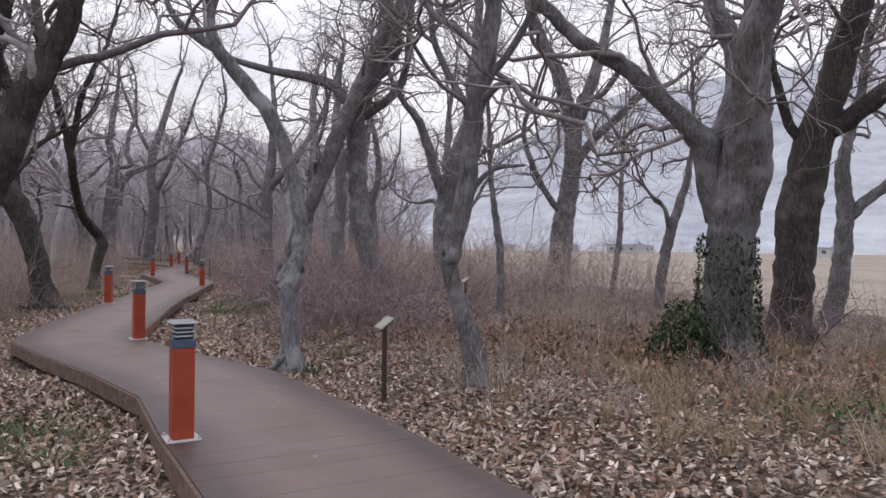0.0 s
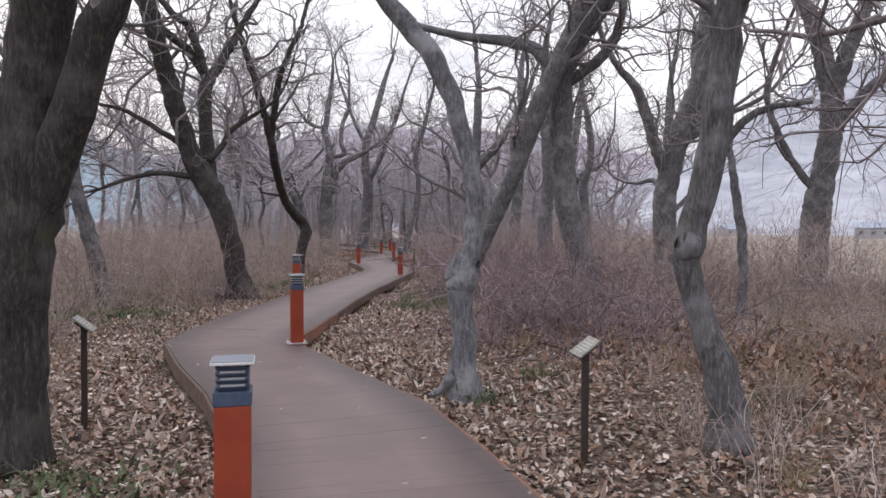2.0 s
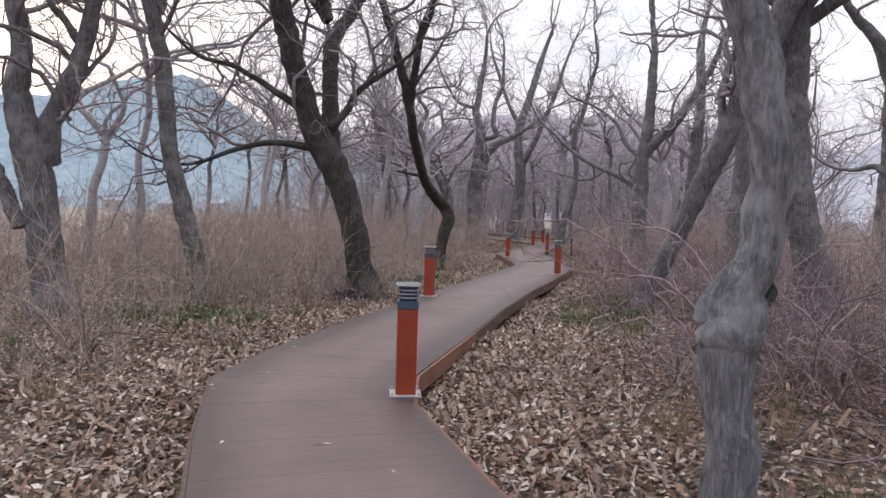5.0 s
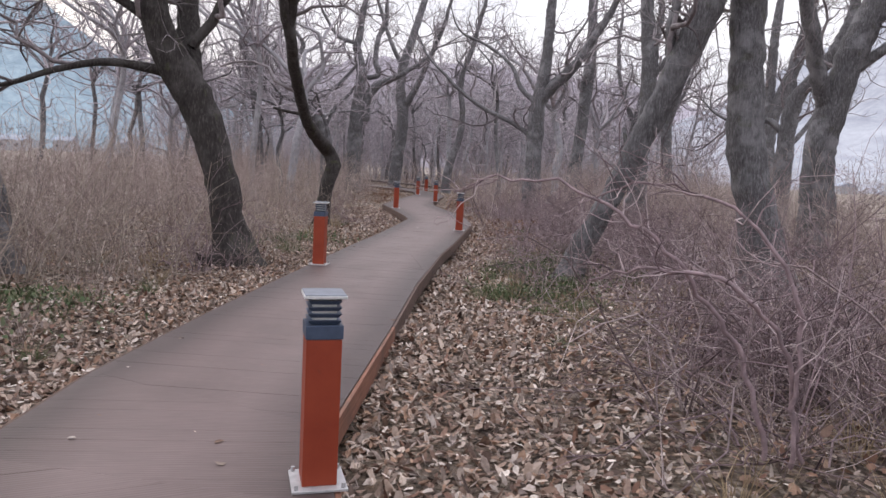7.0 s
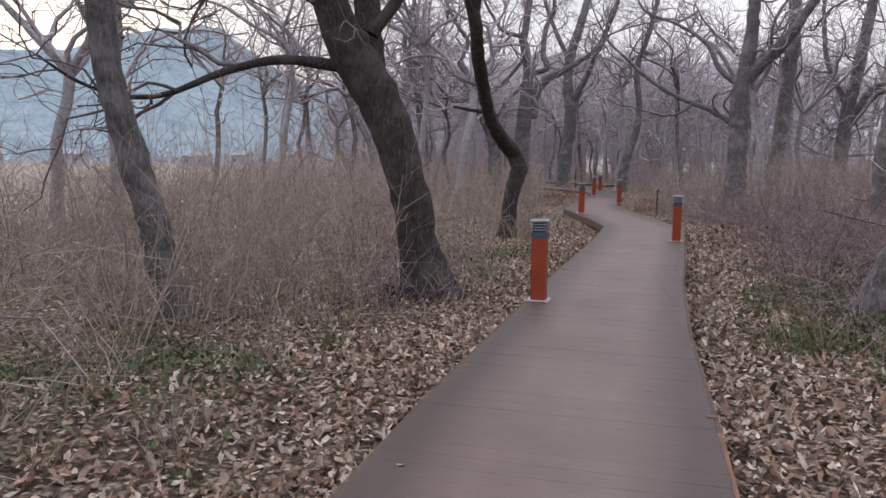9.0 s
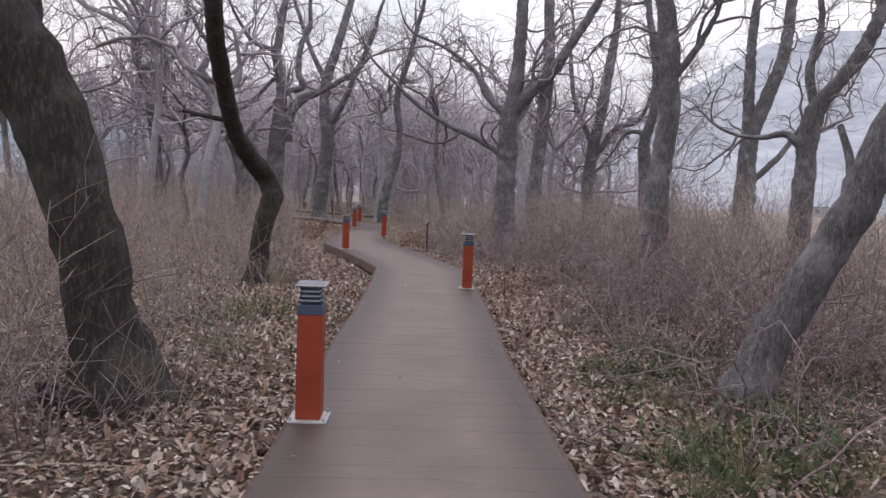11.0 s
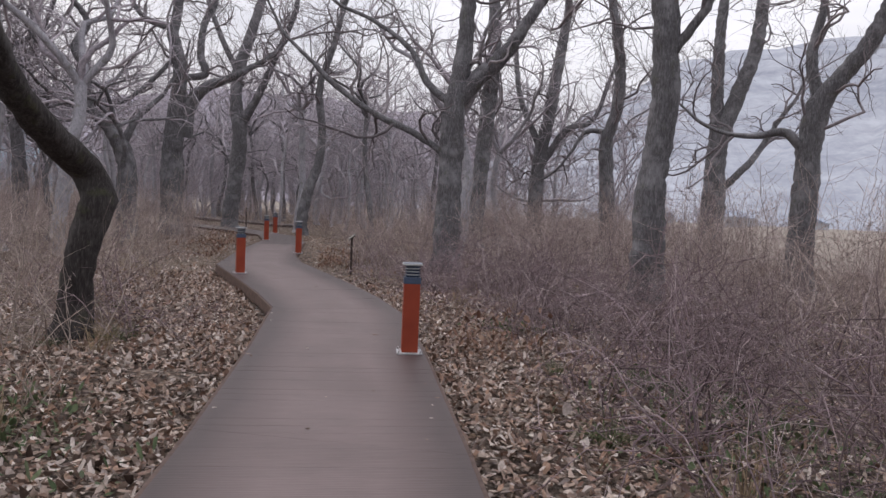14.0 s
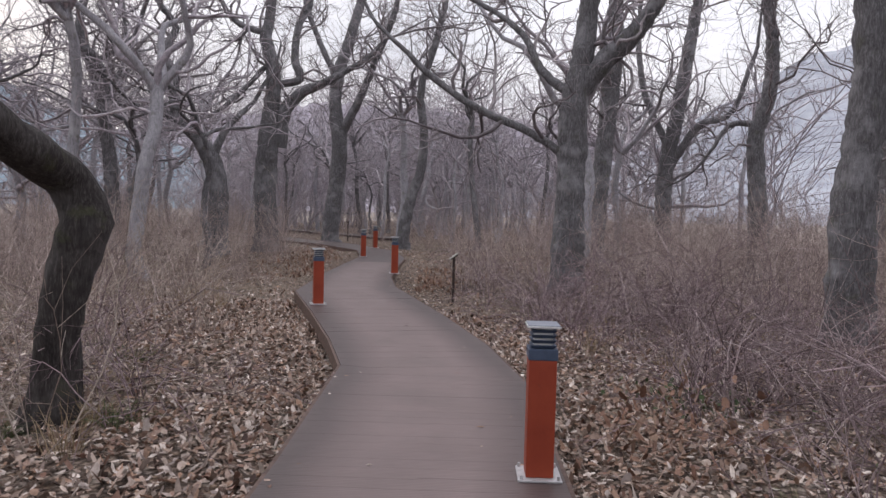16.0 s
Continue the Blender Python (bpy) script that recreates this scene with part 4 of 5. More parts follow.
hero_tree("twisted bare tree with a long level limb", (-20.84, 38.47), 34,
    [(0.02, 0.51, 0.4), (0.0, 2.1, 0.35), (-0.23, 2.97, 0.33), (-0.6, 3.57, 0.27), (-1.1, 4.06, 0.21), (-1.27, 4.65, 0.21), (-1.35, 5.5, 0.2), (-1.6, 6.07, 0.17), (-1.25, 6.87, 0.13), (-1.69, 7.5, 0.11)],
    [(-1.13, 4.18, 0.16), (-2.07, 4.34, 0.13), (-3.01, 4.61, 0.12), (-3.25, 5.35, 0.12), (-3.56, 5.9, 0.125), (-3.93, 6.03, 0.12), (-3.86, 6.94, 0.1)],
    [(-0.18, 2.98, 0.19), (0.24, 3.88, 0.12), (0.74, 4.43, 0.1), (1.08, 4.81, 0.08)])
hero_tree("bare tree with crossing upper branches", (-24.59, 38.09), 42,
    [(0.09, 0.76, 0.3), (0.0, 2.58, 0.255), (-0.12, 3.66, 0.235), (-0.25, 4.55, 0.2), (-0.45, 5.6, 0.19), (-0.74, 6.37, 0.18), (-0.9, 7.14, 0.15), (-0.74, 7.86, 0.13)],
    [(-0.5, 5.95, 0.1), (0.32, 6.49, 0.1), (0.74, 6.99, 0.09), (1.07, 8.12, 0.08)],
    [(-0.25, 4.55, 0.1), (0.08, 5.3, 0.09), (0.49, 6.6, 0.08), (0.4, 8.02, 0.07)])
hero_tree("thin distant bare tree", (-17, 46), 19,
    [(-0.33, 0.67, 0.29), (-0.13, 1.8, 0.26), (0.29, 3.15, 0.22), (0.37, 4.48, 0.195), (0.21, 6.25, 0.18), (0.72, 8.02, 0.155), (1.12, 9.79, 0.14)])
hero_tree("small forked sapling before the field", (6, 20), -13,
    [(0.18, -0.16, 0.183), (0.27, 0.8, 0.183), (0.39, 1.44, 0.183), (0.53, 2.07, 0.166), (0.82, 3.02, 0.133), (0.99, 3.89, 0.1)],
    [(0.5, 1.91, 0.1), (0.25, 2.63, 0.066), (-0.09, 2.95, 0.05)])
hero_tree("thin bare sapling before the field", (4.8, 24), -8,
    [(0.77, -0.11, 0.117), (0.99, 1.6, 0.117), (1.05, 3.5, 0.088), (1.12, 5.2, 0.058)])
hero_tree("thin upright bare sapling", (2, 17), -3,
    [(-0.35, -0.07, 0.111), (-0.36, 1.11, 0.111), (-0.51, 2.22, 0.097), (-0.64, 3.32, 0.069), (-0.7, 4.71, 0.056)])
hero_tree("grey tree with a low side limb", (9, 15.5), -26,
    [(-0.2, -0.39, 0.254), (0.03, 0.99, 0.24), (0.09, 2.23, 0.211), (0.02, 3.22, 0.183), (0.12, 3.83, 0.141)],
    [(0.08, 2.04, 0.155), (0.56, 2.59, 0.141), (1.07, 3.06, 0.113)])


def wild_stems(rng, tall):
    lean = rng.uniform(-0.16, 0.16, 2)
    r = 0.10 + 0.09 * rng.random()
    fork = tall * rng.uniform(0.25, 0.5)
    p, st = np.zeros(3), []
    for z in np.linspace(-0.4, fork, 6):
        st.append((p[0], p[1], z, r * (1.25 if z < 0 else 1 - 0.25 * z / fork)))
        p = p + np.array([lean[0], lean[1], 0]) * fork / 5 + 0.17 * np.append(rng.standard_normal(2), 0)
    out, base = [st], np.array([st[-1][0], st[-1][1], fork])
    for j in range(rng.integers(3, 6)):
        a, sp = rng.uniform(0, 6.28), rng.uniform(0.3, 0.95)
        q, limb = base - np.array([0, 0, 0.12]), []
        d = np.array([sp * math.cos(a), sp * math.sin(a), 1.0])
        rr = r * rng.uniform(0.5, 0.7)
        ln = (tall - fork) * rng.uniform(0.6, 0.95)
        for i in range(7):
            limb.append((*q, rr * (1 - 0.11 * i)))
            d = d / np.linalg.norm(d) + 0.46 * rng.standard_normal(3)
            d[2] = max(d[2], 0.25)
            q = q + d / np.linalg.norm(d) * ln / 6
        out.append(limb)
    return out


# all crowns and most trunks here take the haze-tinted colours
WILD = []
for i in range(7):
    rng = np.random.default_rng(40 + i)
    a, b_ = build_tree(wild_stems(rng, 8.0 + 0.8 * i), rng, (BARK_HAZED, BARK, BARK_HAZED)[i % 3], 0.56, 7, 2.0, 0.4, TWIG_FAR, False)
    WILD.append((a, b_))


def wild_tree(x, y, kind, turn, size):
    thing = empty("tree", x, y, 0, turn)
    tagged(thing, "bare grey-brown forest tree standing in brush", "tree", "bare trees of the wood")
    thing.matrix_world = Matrix.Translation((x, y, float(height(x, y)) + 0.1)) @ Matrix.Rotation(radians(turn), 4, "Z") @ Matrix.Diagonal((size, size, size, 1))
    part("trunk", WILD[kind][0], thing)
    part("crown", WILD[kind][1], thing, "bare twiggy crown")


taken = [(-1.3, 8.9), (1.3, 7.6), (-0.5, 25), (4.5, 9.2), (6.9, 12.8), (4.3, 23), (-2.4, 22), (-9.3, 15.9), (-11.8, 23.1), (-11, 13.2), (-3.6, 5.4), (-11.4, 11), (-9.3, 34.4), (-20.8, 38.5), (-21.2, 41.5), (-24.6, 38.1), (-22.4, 49.8), (-17, 46), (-4.8, 29.8), (-3.6, 20), (-0.6, 34.8)]
rng = np.random.default_rng(11)
made = 0
while made < 165:
    x, y = rng.uniform(-60, 12), rng.uniform(10, 105)
    s, d = 0.93 * x + 0.37 * y - 1.2, float(lateral(x, y)[0])
    if abs(d) < 3.0 or (d > 0 and rng.random() < (0.9 if y < 60 else 0.5)) or not -17 < s < 14 or (y < 34 and d > 0) or (y < 27 and -9 < d < 0) or (y < 44 and -4.5 < d < 0) or (y < 33 and d < 0 and rng.random() < 0.85):
        continue
    if min(math.hypot(x - a, y - b_) for a, b_ in taken) < 1.9:
        continue
    taken.append((x, y))
    wild_tree(x, y, int(rng.integers(7)), rng.uniform(0, 360), rng.uniform(0.75, 1.15))
    made += 1


# ---- undergrowth and far woods ----
def scatter(count, rng, test, box_):
    """points (n, 2) inside box_ that pass test(x, y, lateral)"""
    out, have = [], 0
    while have < count:
        x, y = rng.uniform(box_[0], box_[1], count * 2), rng.uniform(box_[2], box_[3], count * 2)
        ok = test(x, y, lateral(x, y), rng.random(count * 2))
        out.append(np.stack([x[ok], y[ok]], 1))
        have += ok.sum()
        if ok.sum() == 0:
            break
    return np.concatenate(out)[:count]


def clump(rng, stems, tall, spread, wiggle=0.16, twigs=5, arch=0.0, thick=1.0):
    """Thin stems from one root with side twigs"""
    n = stems
    a, o = rng.uniform(0, 6.28, n), rng.random(n) * 0.28
    p = np.stack([o * np.cos(a), o * np.sin(a), np.full(n, -0.05)], 1)
    lean = spread * rng.random(n)
    d = np.stack([lean * np.cos(a), lean * np.sin(a), np.ones(n)], 1)
    L = tall * (0.5 + 0.6 * rng.random(n))
    pts = [p]
    for i in range(5):
        d = d / np.linalg.norm(d, axis=1, keepdims=True) + wiggle * rng.standard_normal((n, 3))
        d[:, 2] -= arch * i
        d /= np.linalg.norm(d, axis=1, keepdims=True)
        pts.append(pts[-1] + d * (L / 5)[:, None])
    P = np.stack(pts, 1)
    P[:, 1:, 2] = np.maximum(P[:, 1:, 2], 0.04)
    R = thick * (0.0035 + 0.005 * rng.random(n) ** 2)[:, None] * np.linspace(1, 0.4, 6)[None]
    Q, r = grow(P, R, n * twigs, rng, 3, (0.14 * tall, 0.45 * tall), (25, 70), 0.0028 * thick, 0.3, 0.05, 0.15)
    h = Heap()
    h.add(*tubes(P, R, 3))
    h.add(*tubes(Q, np.maximum(r, 0.0017), 3))
    return np.concatenate(h.v), np.concatenate(h.q[4])


def shrubs(name, templates, pts, rng, material, label, category, group, size=(0.7, 1.2), reach=2.0):
    """Single shrubs of a few shapes, each a thing of its own"""
    shapes = [mesh_of(name, V, [Q], material) for V, Q in templates]
    off = lateral(pts[:, 0], pts[:, 1])
    for (x, y), d in zip(pts, off):
        # the boardwalk itself is kept clear of overhanging stems
        s = min(rng.uniform(*size), (abs(d) - 0.95) / reach)
        if s < 0.3:
            continue
        ob = tagged(new(name, shapes[rng.integers(len(shapes))]), label, category, group)
        ob.matrix_world = Matrix.Translation((x, y, float(height(x, y)))) @ Matrix.Rotation(rng.uniform(0, 6.28), 4, "Z") @ Matrix.Diagonal((s, s, s, 1))


def spread_out(name, templates, pts, rng, material, label, category, size=(0.7, 1.2), sink=0.0):
    h = Heap()
    z = height(pts[:, 0], pts[:, 1])
    for (x, y), zz in zip(pts, z):
        V, Q = templates[rng.integers(len(templates))]
        t, s = rng.uniform(0, 6.28), rng.uniform(*size)
        c_, s_ = math.cos(t), math.sin(t)
        W = V * s
        W = np.stack([W[:, 0] * c_ - W[:, 1] * s_ + x, W[:, 0] * s_ + W[:, 1] * c_ + y, W[:, 2] + zz - sink], 1)
        h.add(W, Q)
    return tagged(new(name, h.mesh(name, material)), label, category, kind="stuff")


rng = np.random.default_rng(17)
poles = [clump(rng, 9, 8.5, 0.55, 0.26, 16, 0.0, 7.0) for _ in range(6)]


def wooded(x, y, d, u):
    s = 0.93 * x + 0.37 * y - 1.2
    return (s > -26) & (s < 15) & (((y > 46) & (np.abs(d) > 5)) | ((d < -13) & (y > 42) & (u < 0.5)) | ((d > 11) & (y > 38) & (u < 0.5)))


pts = scatter(110, rng, wooded, (-75, 10, 22, 120))
# stems in the twig colour that has haze mixed in
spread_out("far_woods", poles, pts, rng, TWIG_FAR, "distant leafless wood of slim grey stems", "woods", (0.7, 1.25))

rng = np.random.default_rng(21)
brush = [clump(rng, 10, 2.0, 0.75, 0.27, 8) for _ in range(7)]
low_brush = [clump(rng, 12, 0.8, 0.7, 0.2, 5) for _ in range(4)]
bramble = [clump(rng, 9, 2.2, 1.15, 0.42, 7, 0.14, 1.7) for _ in range(8)]


tangle = [clump(rng, 8, 2.0, 0.95, 0.36, 7, 0.07, 1.5) for _ in range(7)]
canes = [clump(rng, 7, 2.6, 1.3, 0.42, 6, 0.2, 1.7) for _ in range(6)]


def in_left(x, y, d, u):
    inner = np.where(y < 9, 4.4, np.where(y < 14, 3.5, np.where(y < 25, 4.0, 2.7)))
    return (d < -inner) & (d > -12) & (u < np.exp(-(-d - inner) / 7))


def in_right(x, y, d, u):
    inner = np.where(y < 12, 6.5, np.where(y < 17, 4.2, 2.5))
    return (d > inner) & (d < 13) & (u < np.exp(-(d - inner) / 7))


pts = np.concatenate([scatter(240, rng, in_left, (-40, 0, 6, 60)), scatter(90, rng, in_right, (-34, 12, 30, 60))])
pts = np.concatenate([pts, scatter(115, rng, lambda x, y, d, u: (d < -6.5) & (d > -17), (-32, 0, 4, 44)), scatter(150, rng, lambda x, y, d, u: (d > 7) & (d < 16), (-14, 14, 18, 60))])
hedge = np.concatenate([scatter(190, rng, lambda x, y, d, u: (d > 5.5) & (d < 15) & (0.93 * x + 0.37 * y - 1.2 < 16), (-12, 12, 20, 62)), scatter(150, rng, lambda x, y, d, u: (d < -6) & (d > -15), (-30, -6, 10, 42))])
spread_out("hedge", brush, hedge, rng, BRUSH, "tall tangled hedge of leafless brown stems", "thicket", (1.0, 1.5))
spread_out("thicket", brush, pts, rng, BRUSH, "dense thicket of thin leafless brown stems", "thicket", (0.8, 1.25))
pts = scatter(190, rng, in_right, (-16, 12, 9, 36))
spread_out("scrub", tangle, pts, rng, SCRUB, "waist-high scrub of thin leafless stems", "thicket", (0.45, 0.85))
pts = scatter(105, rng, lambda x, y, d, u: (d > np.where(y < 16, 3.6, 2.1)) & (d < 6.2), (-12, 2, 10.5, 32))
pts = np.concatenate([pts, np.array([-1.8, 13.2]) + rng.standard_normal((17, 2)) * [0.5, 0.9], np.array([-3.6, 19.2]) + rng.standard_normal((10, 2)) * [0.7, 1.2], np.array([-9.9, 15.9]) + rng.standard_normal((5, 2)) * 0.4, np.array([-11.9, 24.0]) + rng.standard_normal((4, 2)) * 0.4])
shrubs("bramble_bush", bramble, pts, rng, BRAMBLE, "tangled leafless bramble bush with purplish canes", "bramble", "bramble bushes beside the boardwalk", (0.6, 1.05))
pts = np.concatenate([np.array([-2.0, 12.9]) + rng.standard_normal((9, 2)) * [0.5, 1.0], scatter(72, rng, lambda x, y, d, u: (d > np.where(y < 16, 4.0, 2.6)) & (d < 5.5), (-12, 2, 11, 34)), scatter(18, rng, lambda x, y, d, u: (d < -2.8) & (d > -5.5), (-16, -4, 9, 34))])
shrubs("arching_shrub", canes, pts, rng, CANE, "bare shrub of long pale canes arching over scrub", "shrub", "arching shrubs beside the boardwalk", (0.55, 0.95))
pts = np.concatenate([scatter(60, rng, lambda x, y, d, u: (d < -2.2) & (d > -5.2), (-18, -4, 9, 32)), np.array([-8.9, 17.3]) + rng.standard_normal((14, 2)) * [0.45, 0.8]])
shrubs("bare_shrub", [clump(rng, 7, 2.1, 0.6, 0.22, 5, 0.02, 1.7) for _ in range(5)], pts, rng, PALE, "tall pale leafless shrub beside the boardwalk", "shrub", "pale shrubs beside the boardwalk", (0.6, 1.1))
pts = np.concatenate([scatter(85, rng, lambda x, y, d, u: (d > 2.4) & (d < 10), (-2, 10, 4, 16)), scatter(50, rng, lambda x, y, d, u: (d < -1.9) & (d > -5), (-20, -2, 8, 40))])
spread_out("low_brush", low_brush, pts, rng, BRUSH, "low scrub of thin dry twigs among leaves", "scrub", (0.5, 1.0))


def tuft(rng, blades, tall, spread):
    n = blades
    a, o = rng.uniform(0, 6.28, n), rng.random(n) * 0.10
    p = np.stack([o * np.cos(a), o * np.sin(a), np.full(n, -0.02)], 1)
    lean = spread * rng.random(n)
    d = np.stack([lean * np.cos(a), lean * np.sin(a), np.ones(n)], 1)
    L = tall * (0.5 + 0.6 * rng.random(n))
    pts = [p]
    for i in range(3):
        d = d / np.linalg.norm(d, axis=1, keepdims=True) + 0.12 * rng.standard_normal((n, 3))
        d[:, 2] -= 0.25 * i * spread
        pts.append(pts[-1] + d * (L / 3)[:, None])
    P = np.stack(pts, 1)
    P[:, 1:, 2] = np.maximum(P[:, 1:, 2], 0.02)
    return tubes(P, np.full((n, 1), 0.0028) * np.array([[1, 0.9, 0.7, 0.3]]), 3)


straw = [tuft(rng, 34, 0.42, 0.7) for _ in range(5)]
pts = np.concatenate([scatter(230, rng, lambda x, y, d, u: (d > 2.2) & (d < 9) & (u < np.clip((x - 0.6) / 2, 0.05, 1)), (0, 9, 2, 16)), scatter(80, rng, lambda x, y, d, u: (np.abs(d) > 1.8) & (np.abs(d) < 7), (-18, 2, 8, 34))])
spread_out("dry_grass", straw, pts, rng, STRAW, "tufts of pale dry grass", "grass", (0.6, 1.25))
blade = [tuft(rng, 60, 0.34, 1.4) for _ in range(4)]
pts = np.concatenate([scatter(26, rng, lambda x, y, d, u: (d < -1.3) & (d > -3.5), (-5, -1, 2, 6)), scatter(40, rng, lambda x, y, d, u: (d > 1.5) & (d < 3.0), (-6, -3, 15, 19.5)), scatter(40, rng, lambda x, y, d, u: (np.abs(d) > 1.7) & (np.abs(d) < 5), (-14, 2, 8, 26))])
spread_out("green_grass", blade, pts, rng, GREEN, "small tufts of dull green grass", "grass", (0.6, 1.2))


# ---- dead leaves ----
def leaves(name, pts, rng, material, label, size=(0.03, 0.074), z=None, flat=0.6, lift=0.02, ribbed=False):
    n = len(pts)
    shape = np.array([(-1, 0, 0), (-0.4, 0.52, 0.16), (0.5, 0.5, 0.18), (1, 0, 0.05), (0.5, -0.5, 0.18), (-0.4, -0.52, 0.16)])
    quads = [(0, 3, 2, 1), (0, 5, 4, 3)]
    if ribbed:
        # a folded blade: two rows of lobes beside a bowed midrib
        shape = np.array([(-1, 0, 0), (-0.05, 0, -0.22), (1, 0, 0.1), (-0.62, 0.34, 0.12), (0.02, 0.56, 0.3), (0.66, 0.36, 0.34), (-0.62, -0.34, 0.12), (0.02, -0.56, 0.3), (0.66, -0.36, 0.34)])
        quads = [(0, 1, 4, 3), (1, 2, 5, 4), (0, 6, 7, 1), (1, 7, 8, 2)]
    k = len(shape)
    L = rng.uniform(size[0], size[1], n) / 2
    curl = rng.uniform(-0.6, 1.4, n)
    V = np.repeat(shape[None], n, 0) * rng.uniform(0.62, 1.3, (n, k, 1))
    V[:, :, 1] *= rng.uniform(0.6, 1.15, n)[:, None]
    V[:, :, 2] *= curl[:, None]
    V[:, :, 2] += (rng.uniform(-0.25, 0.25, n)[:, None]) * shape[None, :, 0] ** 2
    V *= L[:, None, None]
    t, tilt, ax = rng.uniform(0, 6.28, n), flat * rng.standard_normal(n), rng.uniform(0, 6.28, n)
    c_, s_ = np.cos(t)[:, None], np.sin(t)[:, None]
    x, y = V[:, :, 0] * c_ - V[:, :, 1] * s_, V[:, :, 0] * s_ + V[:, :, 1] * c_
    zz = V[:, :, 2] + np.tan(np.clip(tilt, -1.1, 1.1))[:, None] * (x * np.cos(ax)[:, None] + y * np.sin(ax)[:, None])
    base = height(pts[:, 0], pts[:, 1]) if z is None else z
    W = np.stack([x + pts[:, :1], y + pts[:, 1:2], zz + (base + lift * (0.5 + rng.random(n)))[:, None]], -1)
    i = np.arange(n)[:, None] * k
    Q = np.concatenate([i + np.array([q]) for q in quads])
    return tagged(new(name, mesh_of(name, W.reshape(-1, 3), [Q], material, False)), label, "leaves", kind="stuff")


rng = np.random.default_rng(33)
near = scatter(128000, rng, lambda x, y, d, u: (np.abs(d) > 0.86) & (np.abs(d) < 8) & (u < np.exp(-(np.abs(d) - 1) / 2.8)), (-17, 8, -2, 30))
far = scatter(14000, rng, lambda x, y, d, u: (np.abs(d) > 0.95) & (np.abs(d) < 6), (-22, 0, 26, 46))
beside = np.abs(lateral(near[:, 0], near[:, 1])) < 3.1
leaves("leaf_litter", near[beside], rng, LEAF, "thick litter of curled brown oak leaves", (0.04, 0.085), lift=0.03, ribbed=True)
leaves("leaf_litter", np.concatenate([near[~beside], far]), rng, LEAF, "scattered litter of brown leaves under the brush", lift=0.03)
on_deck = scatter(150, rng, lambda x, y, d, u: (np.abs(d) < 0.85) & (u < 0.25 + 0.75 * (np.abs(d) > 0.6)), (-14, 3, 0, 34))
leaves("deck_leaves", on_deck, rng, LEAF, "few small leaves and bits lying on the boardwalk", (0.02, 0.06), np.zeros(150), 0.1, 0.006)


# ---- ivy at the stout tree ----
rng = np.random.default_rng(55)
k = 3200
a, hgt = rng.uniform(0, 6.28, k), rng.random(k) ** 1.4 * 1.75
rad = 0.43 + 0.07 * rng.random(k) - 0.06 * hgt + 0.16 * np.clip(0.5 - hgt, 0, 1)
ip = np.stack([4.5 + rad * np.cos(a), 9.2 + rad * np.sin(a)], 1)
k2 = 2600
bump_p = np.stack([3.85 + 0.27 * rng.standard_normal(k2), 8.95 + 0.24 * rng.standard_normal(k2)], 1)
bh = rng.random(k2) * 0.85 * np.exp(-((bump_p[:, 0] - 3.85) / 0.45) ** 2)
leaves("ivy", np.concatenate([ip, bump_p]), rng, IVY, "dark green ivy climbing the base of a tree", (0.03, 0.065), np.concatenate([hgt - 0.15, bh - 0.12]), 1.0)


# ---- far houses ----
def house(x, y, w, d, h, rz, base=-1.55):
    t = empty("house", x, y, base, rz)
    tagged(t, "small pale distant house with a grey-blue roof", "house", "houses in the distance")
    part("wall", box("wall", HOUSE_WALL, w, d, h, (0, 0, 0), 0), t)
    bm = bmesh.new()
    e, rh = 0.6, 0.28 * d
    vs = [bm.verts.new(c_) for c_ in ((-w / 2 - e, -d / 2 - e, h), (w / 2 + e, -d / 2 - e, h), (w / 2 + e, d / 2 + e, h), (-w / 2 - e, d / 2 + e, h), (-w / 2 - e, 0, h + rh), (w / 2 + e, 0, h + rh))]
    for f in ((0, 1, 5, 4), (2, 3, 4, 5), (0, 4, 3), (1, 2, 5), (3, 2, 1, 0)):
        bm.faces.new([vs[i] for i in f])
    part("roof", bm_mesh(bm, "roof", HOUSE_ROOF), t)
    k = max(2, int(w / 4))
    for i in range(k):
        for sy in (-1, 1):
            part("window", box("window", HOUSE_GLASS, 1.5, 0.12, 1.3, ((i + 0.5) * w / k - w / 2, sy * d / 2, h * 0.4), 0), t)
    return t


rng = np.random.default_rng(3)
for az, dist in ((-2.5, 390), (2, 430), (7, 410), (11, 340), (12.5, 425), (17, 430), (24, 320), (30, 440), (36, 430)):
    a = radians(az)
    house(math.sin(a) * dist, math.cos(a) * dist, rng.uniform(9, 18), rng.uniform(7, 10), rng.uniform(3, 5), rng.uniform(0, 180))
for az, dist in ((-40, 400), (-44, 340), (-48, 430), (-51, 350), (-55, 400), (-59, 330), (-64, 420)):
    a = radians(az)
    house(math.sin(a) * dist, math.cos(a) * dist, rng.uniform(7, 12), rng.uniform(6, 9), rng.uniform(3, 6), rng.uniform(0, 180))


# ---- fallen branch, withered leaves ----
rng = np.random.default_rng(77)
line = smooth_line([(-1.5, 18.7, 0.12, 0.05), (-0.9, 17.6, 0.10, 0.046), (-0.2, 16.4, 0.06, 0.04), (0.25, 15.6, 0.02, 0.033), (0.62, 14.6, 0.03, 0.02)], 0.15)
line[:, 2] = height(line[:, 0], line[:, 1]) + 0.10 + 0.25 * np.linspace(1, 0, len(line)) ** 2
h = Heap()
h.add(*tubes(line[None, :, :3], line[None, :, 3], 8))
fallen = tagged(empty("fallen_branch", 0, 0, 0), "long grey fallen branch lying across dead leaves", "branch")
part("bough", h.mesh("bough", BARK), fallen)
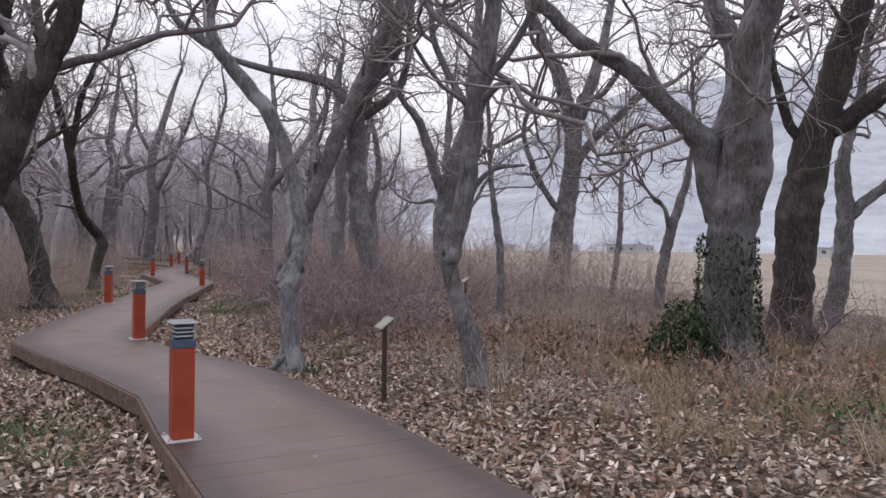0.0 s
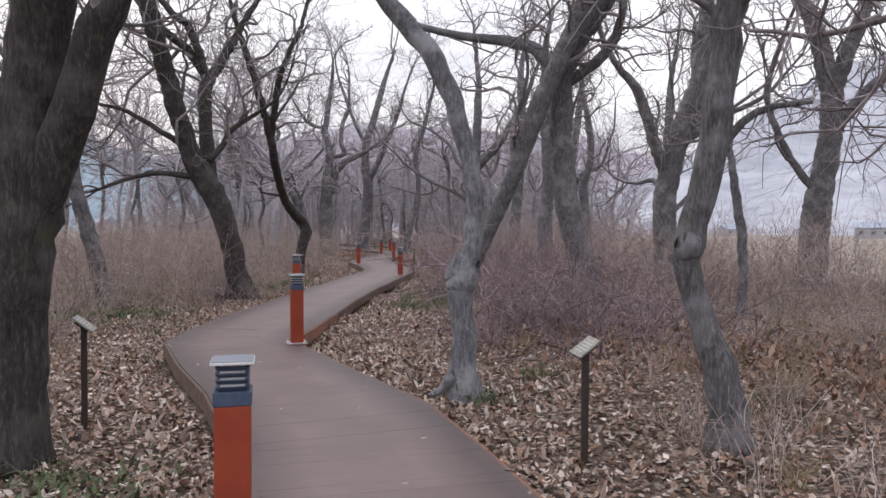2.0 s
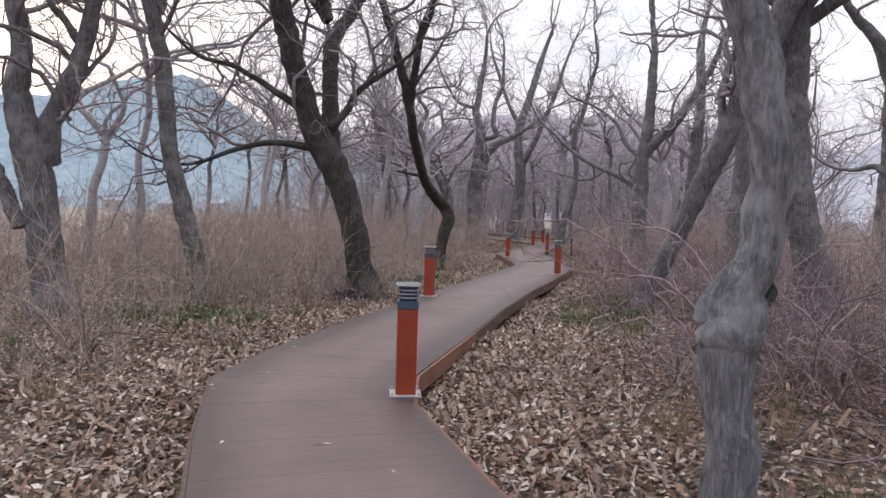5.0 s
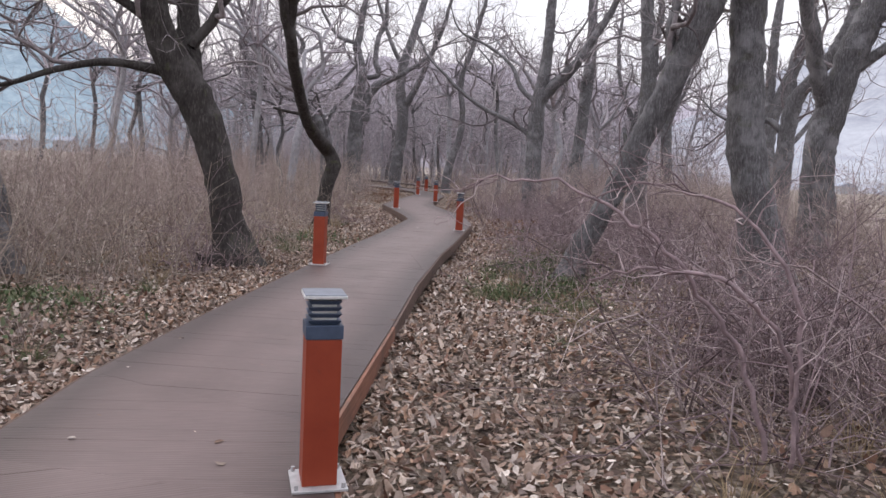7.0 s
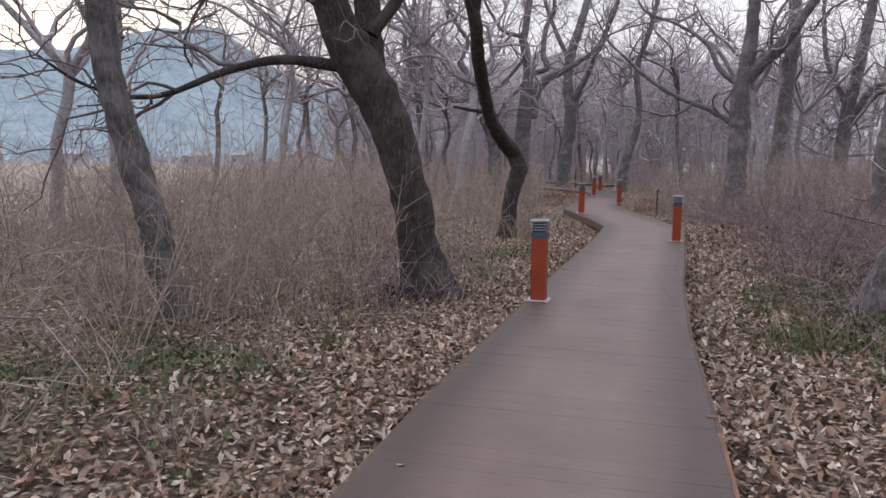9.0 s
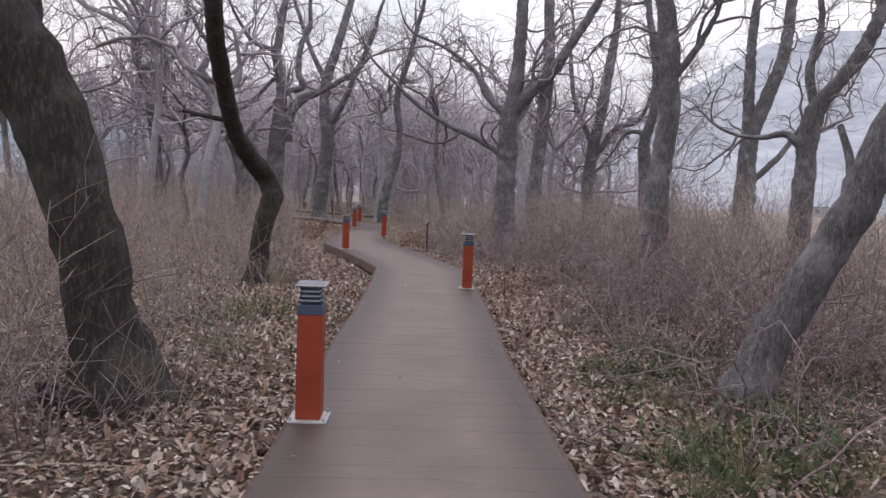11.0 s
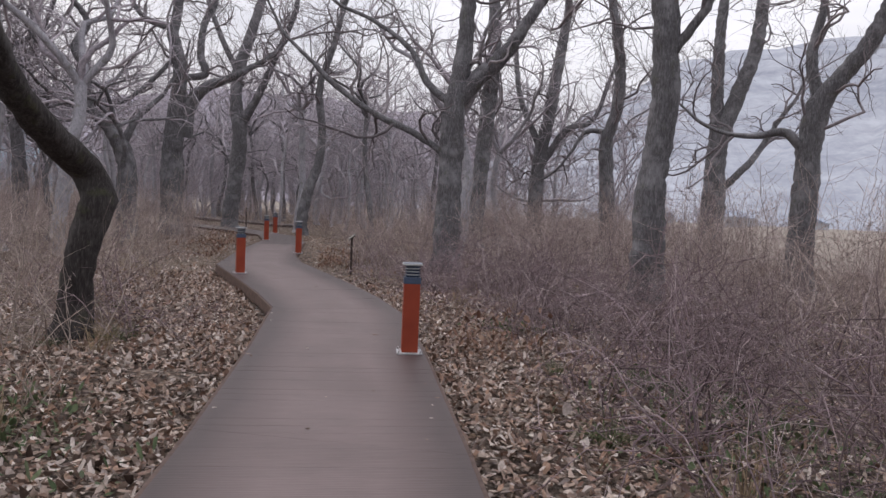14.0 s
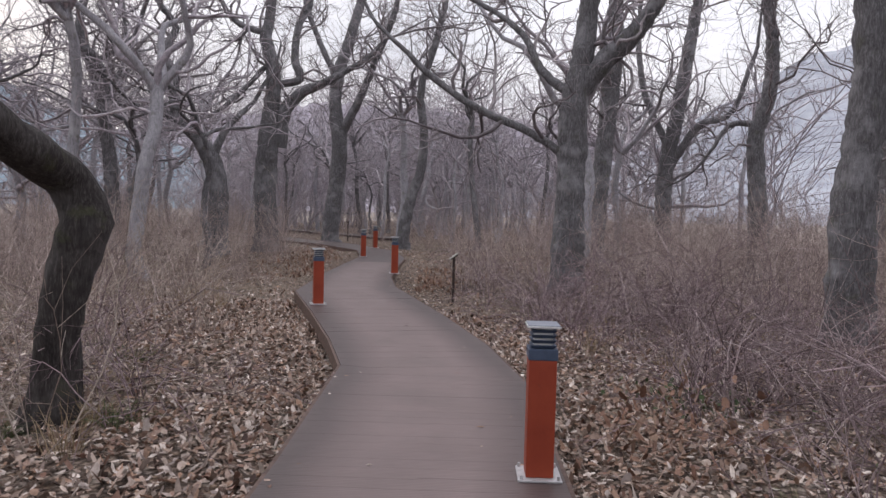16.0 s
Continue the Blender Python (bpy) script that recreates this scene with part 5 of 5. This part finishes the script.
P, R = resample(line[:, :3], 12)[None], resample(line[:, 3:4], 12)[None, :, 0]
L1, r1 = grow(P, R, 12, rng, 5, (0.5, 1.3), (25, 60), 0.014, 0.2, 0.15)
h = Heap()
h.add(*tubes(L1, r1, 4))
part("twigs", h.mesh("twigs", TWIG), fallen)

bough = tagged(empty("dead_branch", 0, 0, 0), "dry arching branch propped on brambles by the boardwalk", "branch")
for name, rows in (("bough", [(-1.95, 11.25, -0.1, 0.016), (-2.2, 11.2, 0.55, 0.014), (-2.65, 11.05, 1.1, 0.012), (-3.15, 11.2, 1.36, 0.009), (-3.65, 11.33, 1.39, 0.007), (-3.98, 11.4, 1.3, 0.004)]), ("side_branch", [(-1.8, 11.3, -0.1, 0.014), (-1.95, 11.1, 0.6, 0.012), (-2.3, 10.93, 0.93, 0.012), (-2.7, 10.98, 0.95, 0.009), (-3.0, 11.1, 0.85, 0.005)]), ("upper_branch", [(-1.85, 11.2, -0.1, 0.014), (-1.9, 11.15, 0.8, 0.012), (-2.2, 11.2, 1.25, 0.01), (-2.75, 11.35, 1.42, 0.007), (-3.2, 11.5, 1.25, 0.004)])):
    line = smooth_line(rows, 0.08)
    line[:, :3] += 0.014 * rng.standard_normal((len(line), 3))
    P, R = resample(line[:, :3], 12)[None], resample(line[:, 3:4], 12)[None, :, 0]
    L1, r1 = grow(P, R, 22, rng, 5, (0.25, 0.75), (25, 75), 0.005, 0.34, 0.0)
    L2, r2 = grow(L1, r1, 90, rng, 4, (0.12, 0.4), (25, 70), 0.003, 0.32, 0.0)
    h = Heap()
    h.add(*tubes(line[None, :, :3], line[None, :, 3], 7))
    limb = part(name, h.mesh(name, BRAMBLE), bough)
    h = Heap()
    h.add(*tubes(L1, r1, 4))
    h.add(*tubes(L2, np.maximum(r2, 0.0016), 3))
    tagged(part("twigs", h.mesh("twigs", BRAMBLE), limb), kind="stuff")

k = 90
wp_ = np.array([-11.2, 13.3]) + rng.standard_normal((k, 2)) * 0.16
leaves("withered_leaves", wp_, rng, YELLOW, "few withered yellow-brown leaves clinging to twigs", (0.03, 0.06), rng.uniform(1.9, 2.9, k), 0.9)


# ---- low green herbs and dead bracken ----
rng = np.random.default_rng(91)


def patch(cx, cy, sx, sy, k):
    return np.array([cx, cy]) + rng.standard_normal((k, 2)) * [sx, sy]


hp = np.concatenate([patch(-2.9, 3.3, 0.5, 0.6, 700), patch(-9.3, 11.6, 0.9, 0.6, 900), patch(-4.4, 17.4, 0.35, 0.7, 800), patch(-5.2, 21.2, 0.5, 0.9, 700), patch(-8.6, 19.6, 0.3, 0.8, 350), patch(-1.1, 8.5, 0.16, 0.16, 160), patch(4.5, 6.0, 0.4, 0.5, 600), patch(-9.0, 12.4, 0.4, 0.35, 500), patch(-10.5, 19.9, 0.5, 0.5, 700), patch(-5.3, 18.3, 0.3, 0.35, 450), patch(-4.8, 16.7, 0.35, 0.35, 500), patch(-4.9, 19.6, 0.35, 0.3, 450), patch(-5.4, 22.7, 0.4, 0.4, 500), patch(-7.1, 25.6, 0.3, 0.4, 250), patch(-2.6, 5.2, 0.35, 0.3, 260)])
hp = hp[np.abs(lateral(hp[:, 0], hp[:, 1])) > 1.05]
leaves("green_herbs", hp, rng, HERB, "low patches of dull green herbs among leaves", (0.025, 0.06), height(hp[:, 0], hp[:, 1]) + 0.02 + 0.13 * rng.random(len(hp)) ** 1.5, 1.0)
bp_ = np.concatenate([patch(2.6, 10.2, 1.6, 1.4, 2600), patch(0.4, 11.5, 1.3, 1.6, 1500), patch(4.5, 7.2, 1.2, 1.2, 1300), patch(-7.4, 24.0, 0.3, 0.5, 400), patch(-17.6, 39.2, 0.45, 1.2, 900), patch(-16.2, 35.6, 0.4, 1.0, 500), patch(-12.2, 33.8, 0.35, 0.9, 800)])
bp_ = bp_[np.abs(lateral(bp_[:, 0], bp_[:, 1])) > 1.3]
leaves("dead_bracken", bp_, rng, BRACKEN, "withered red-brown bracken over the forest floor", (0.03, 0.08), height(bp_[:, 0], bp_[:, 1]) + 0.03 + 0.38 * rng.random(len(bp_)) ** 2, 1.0)
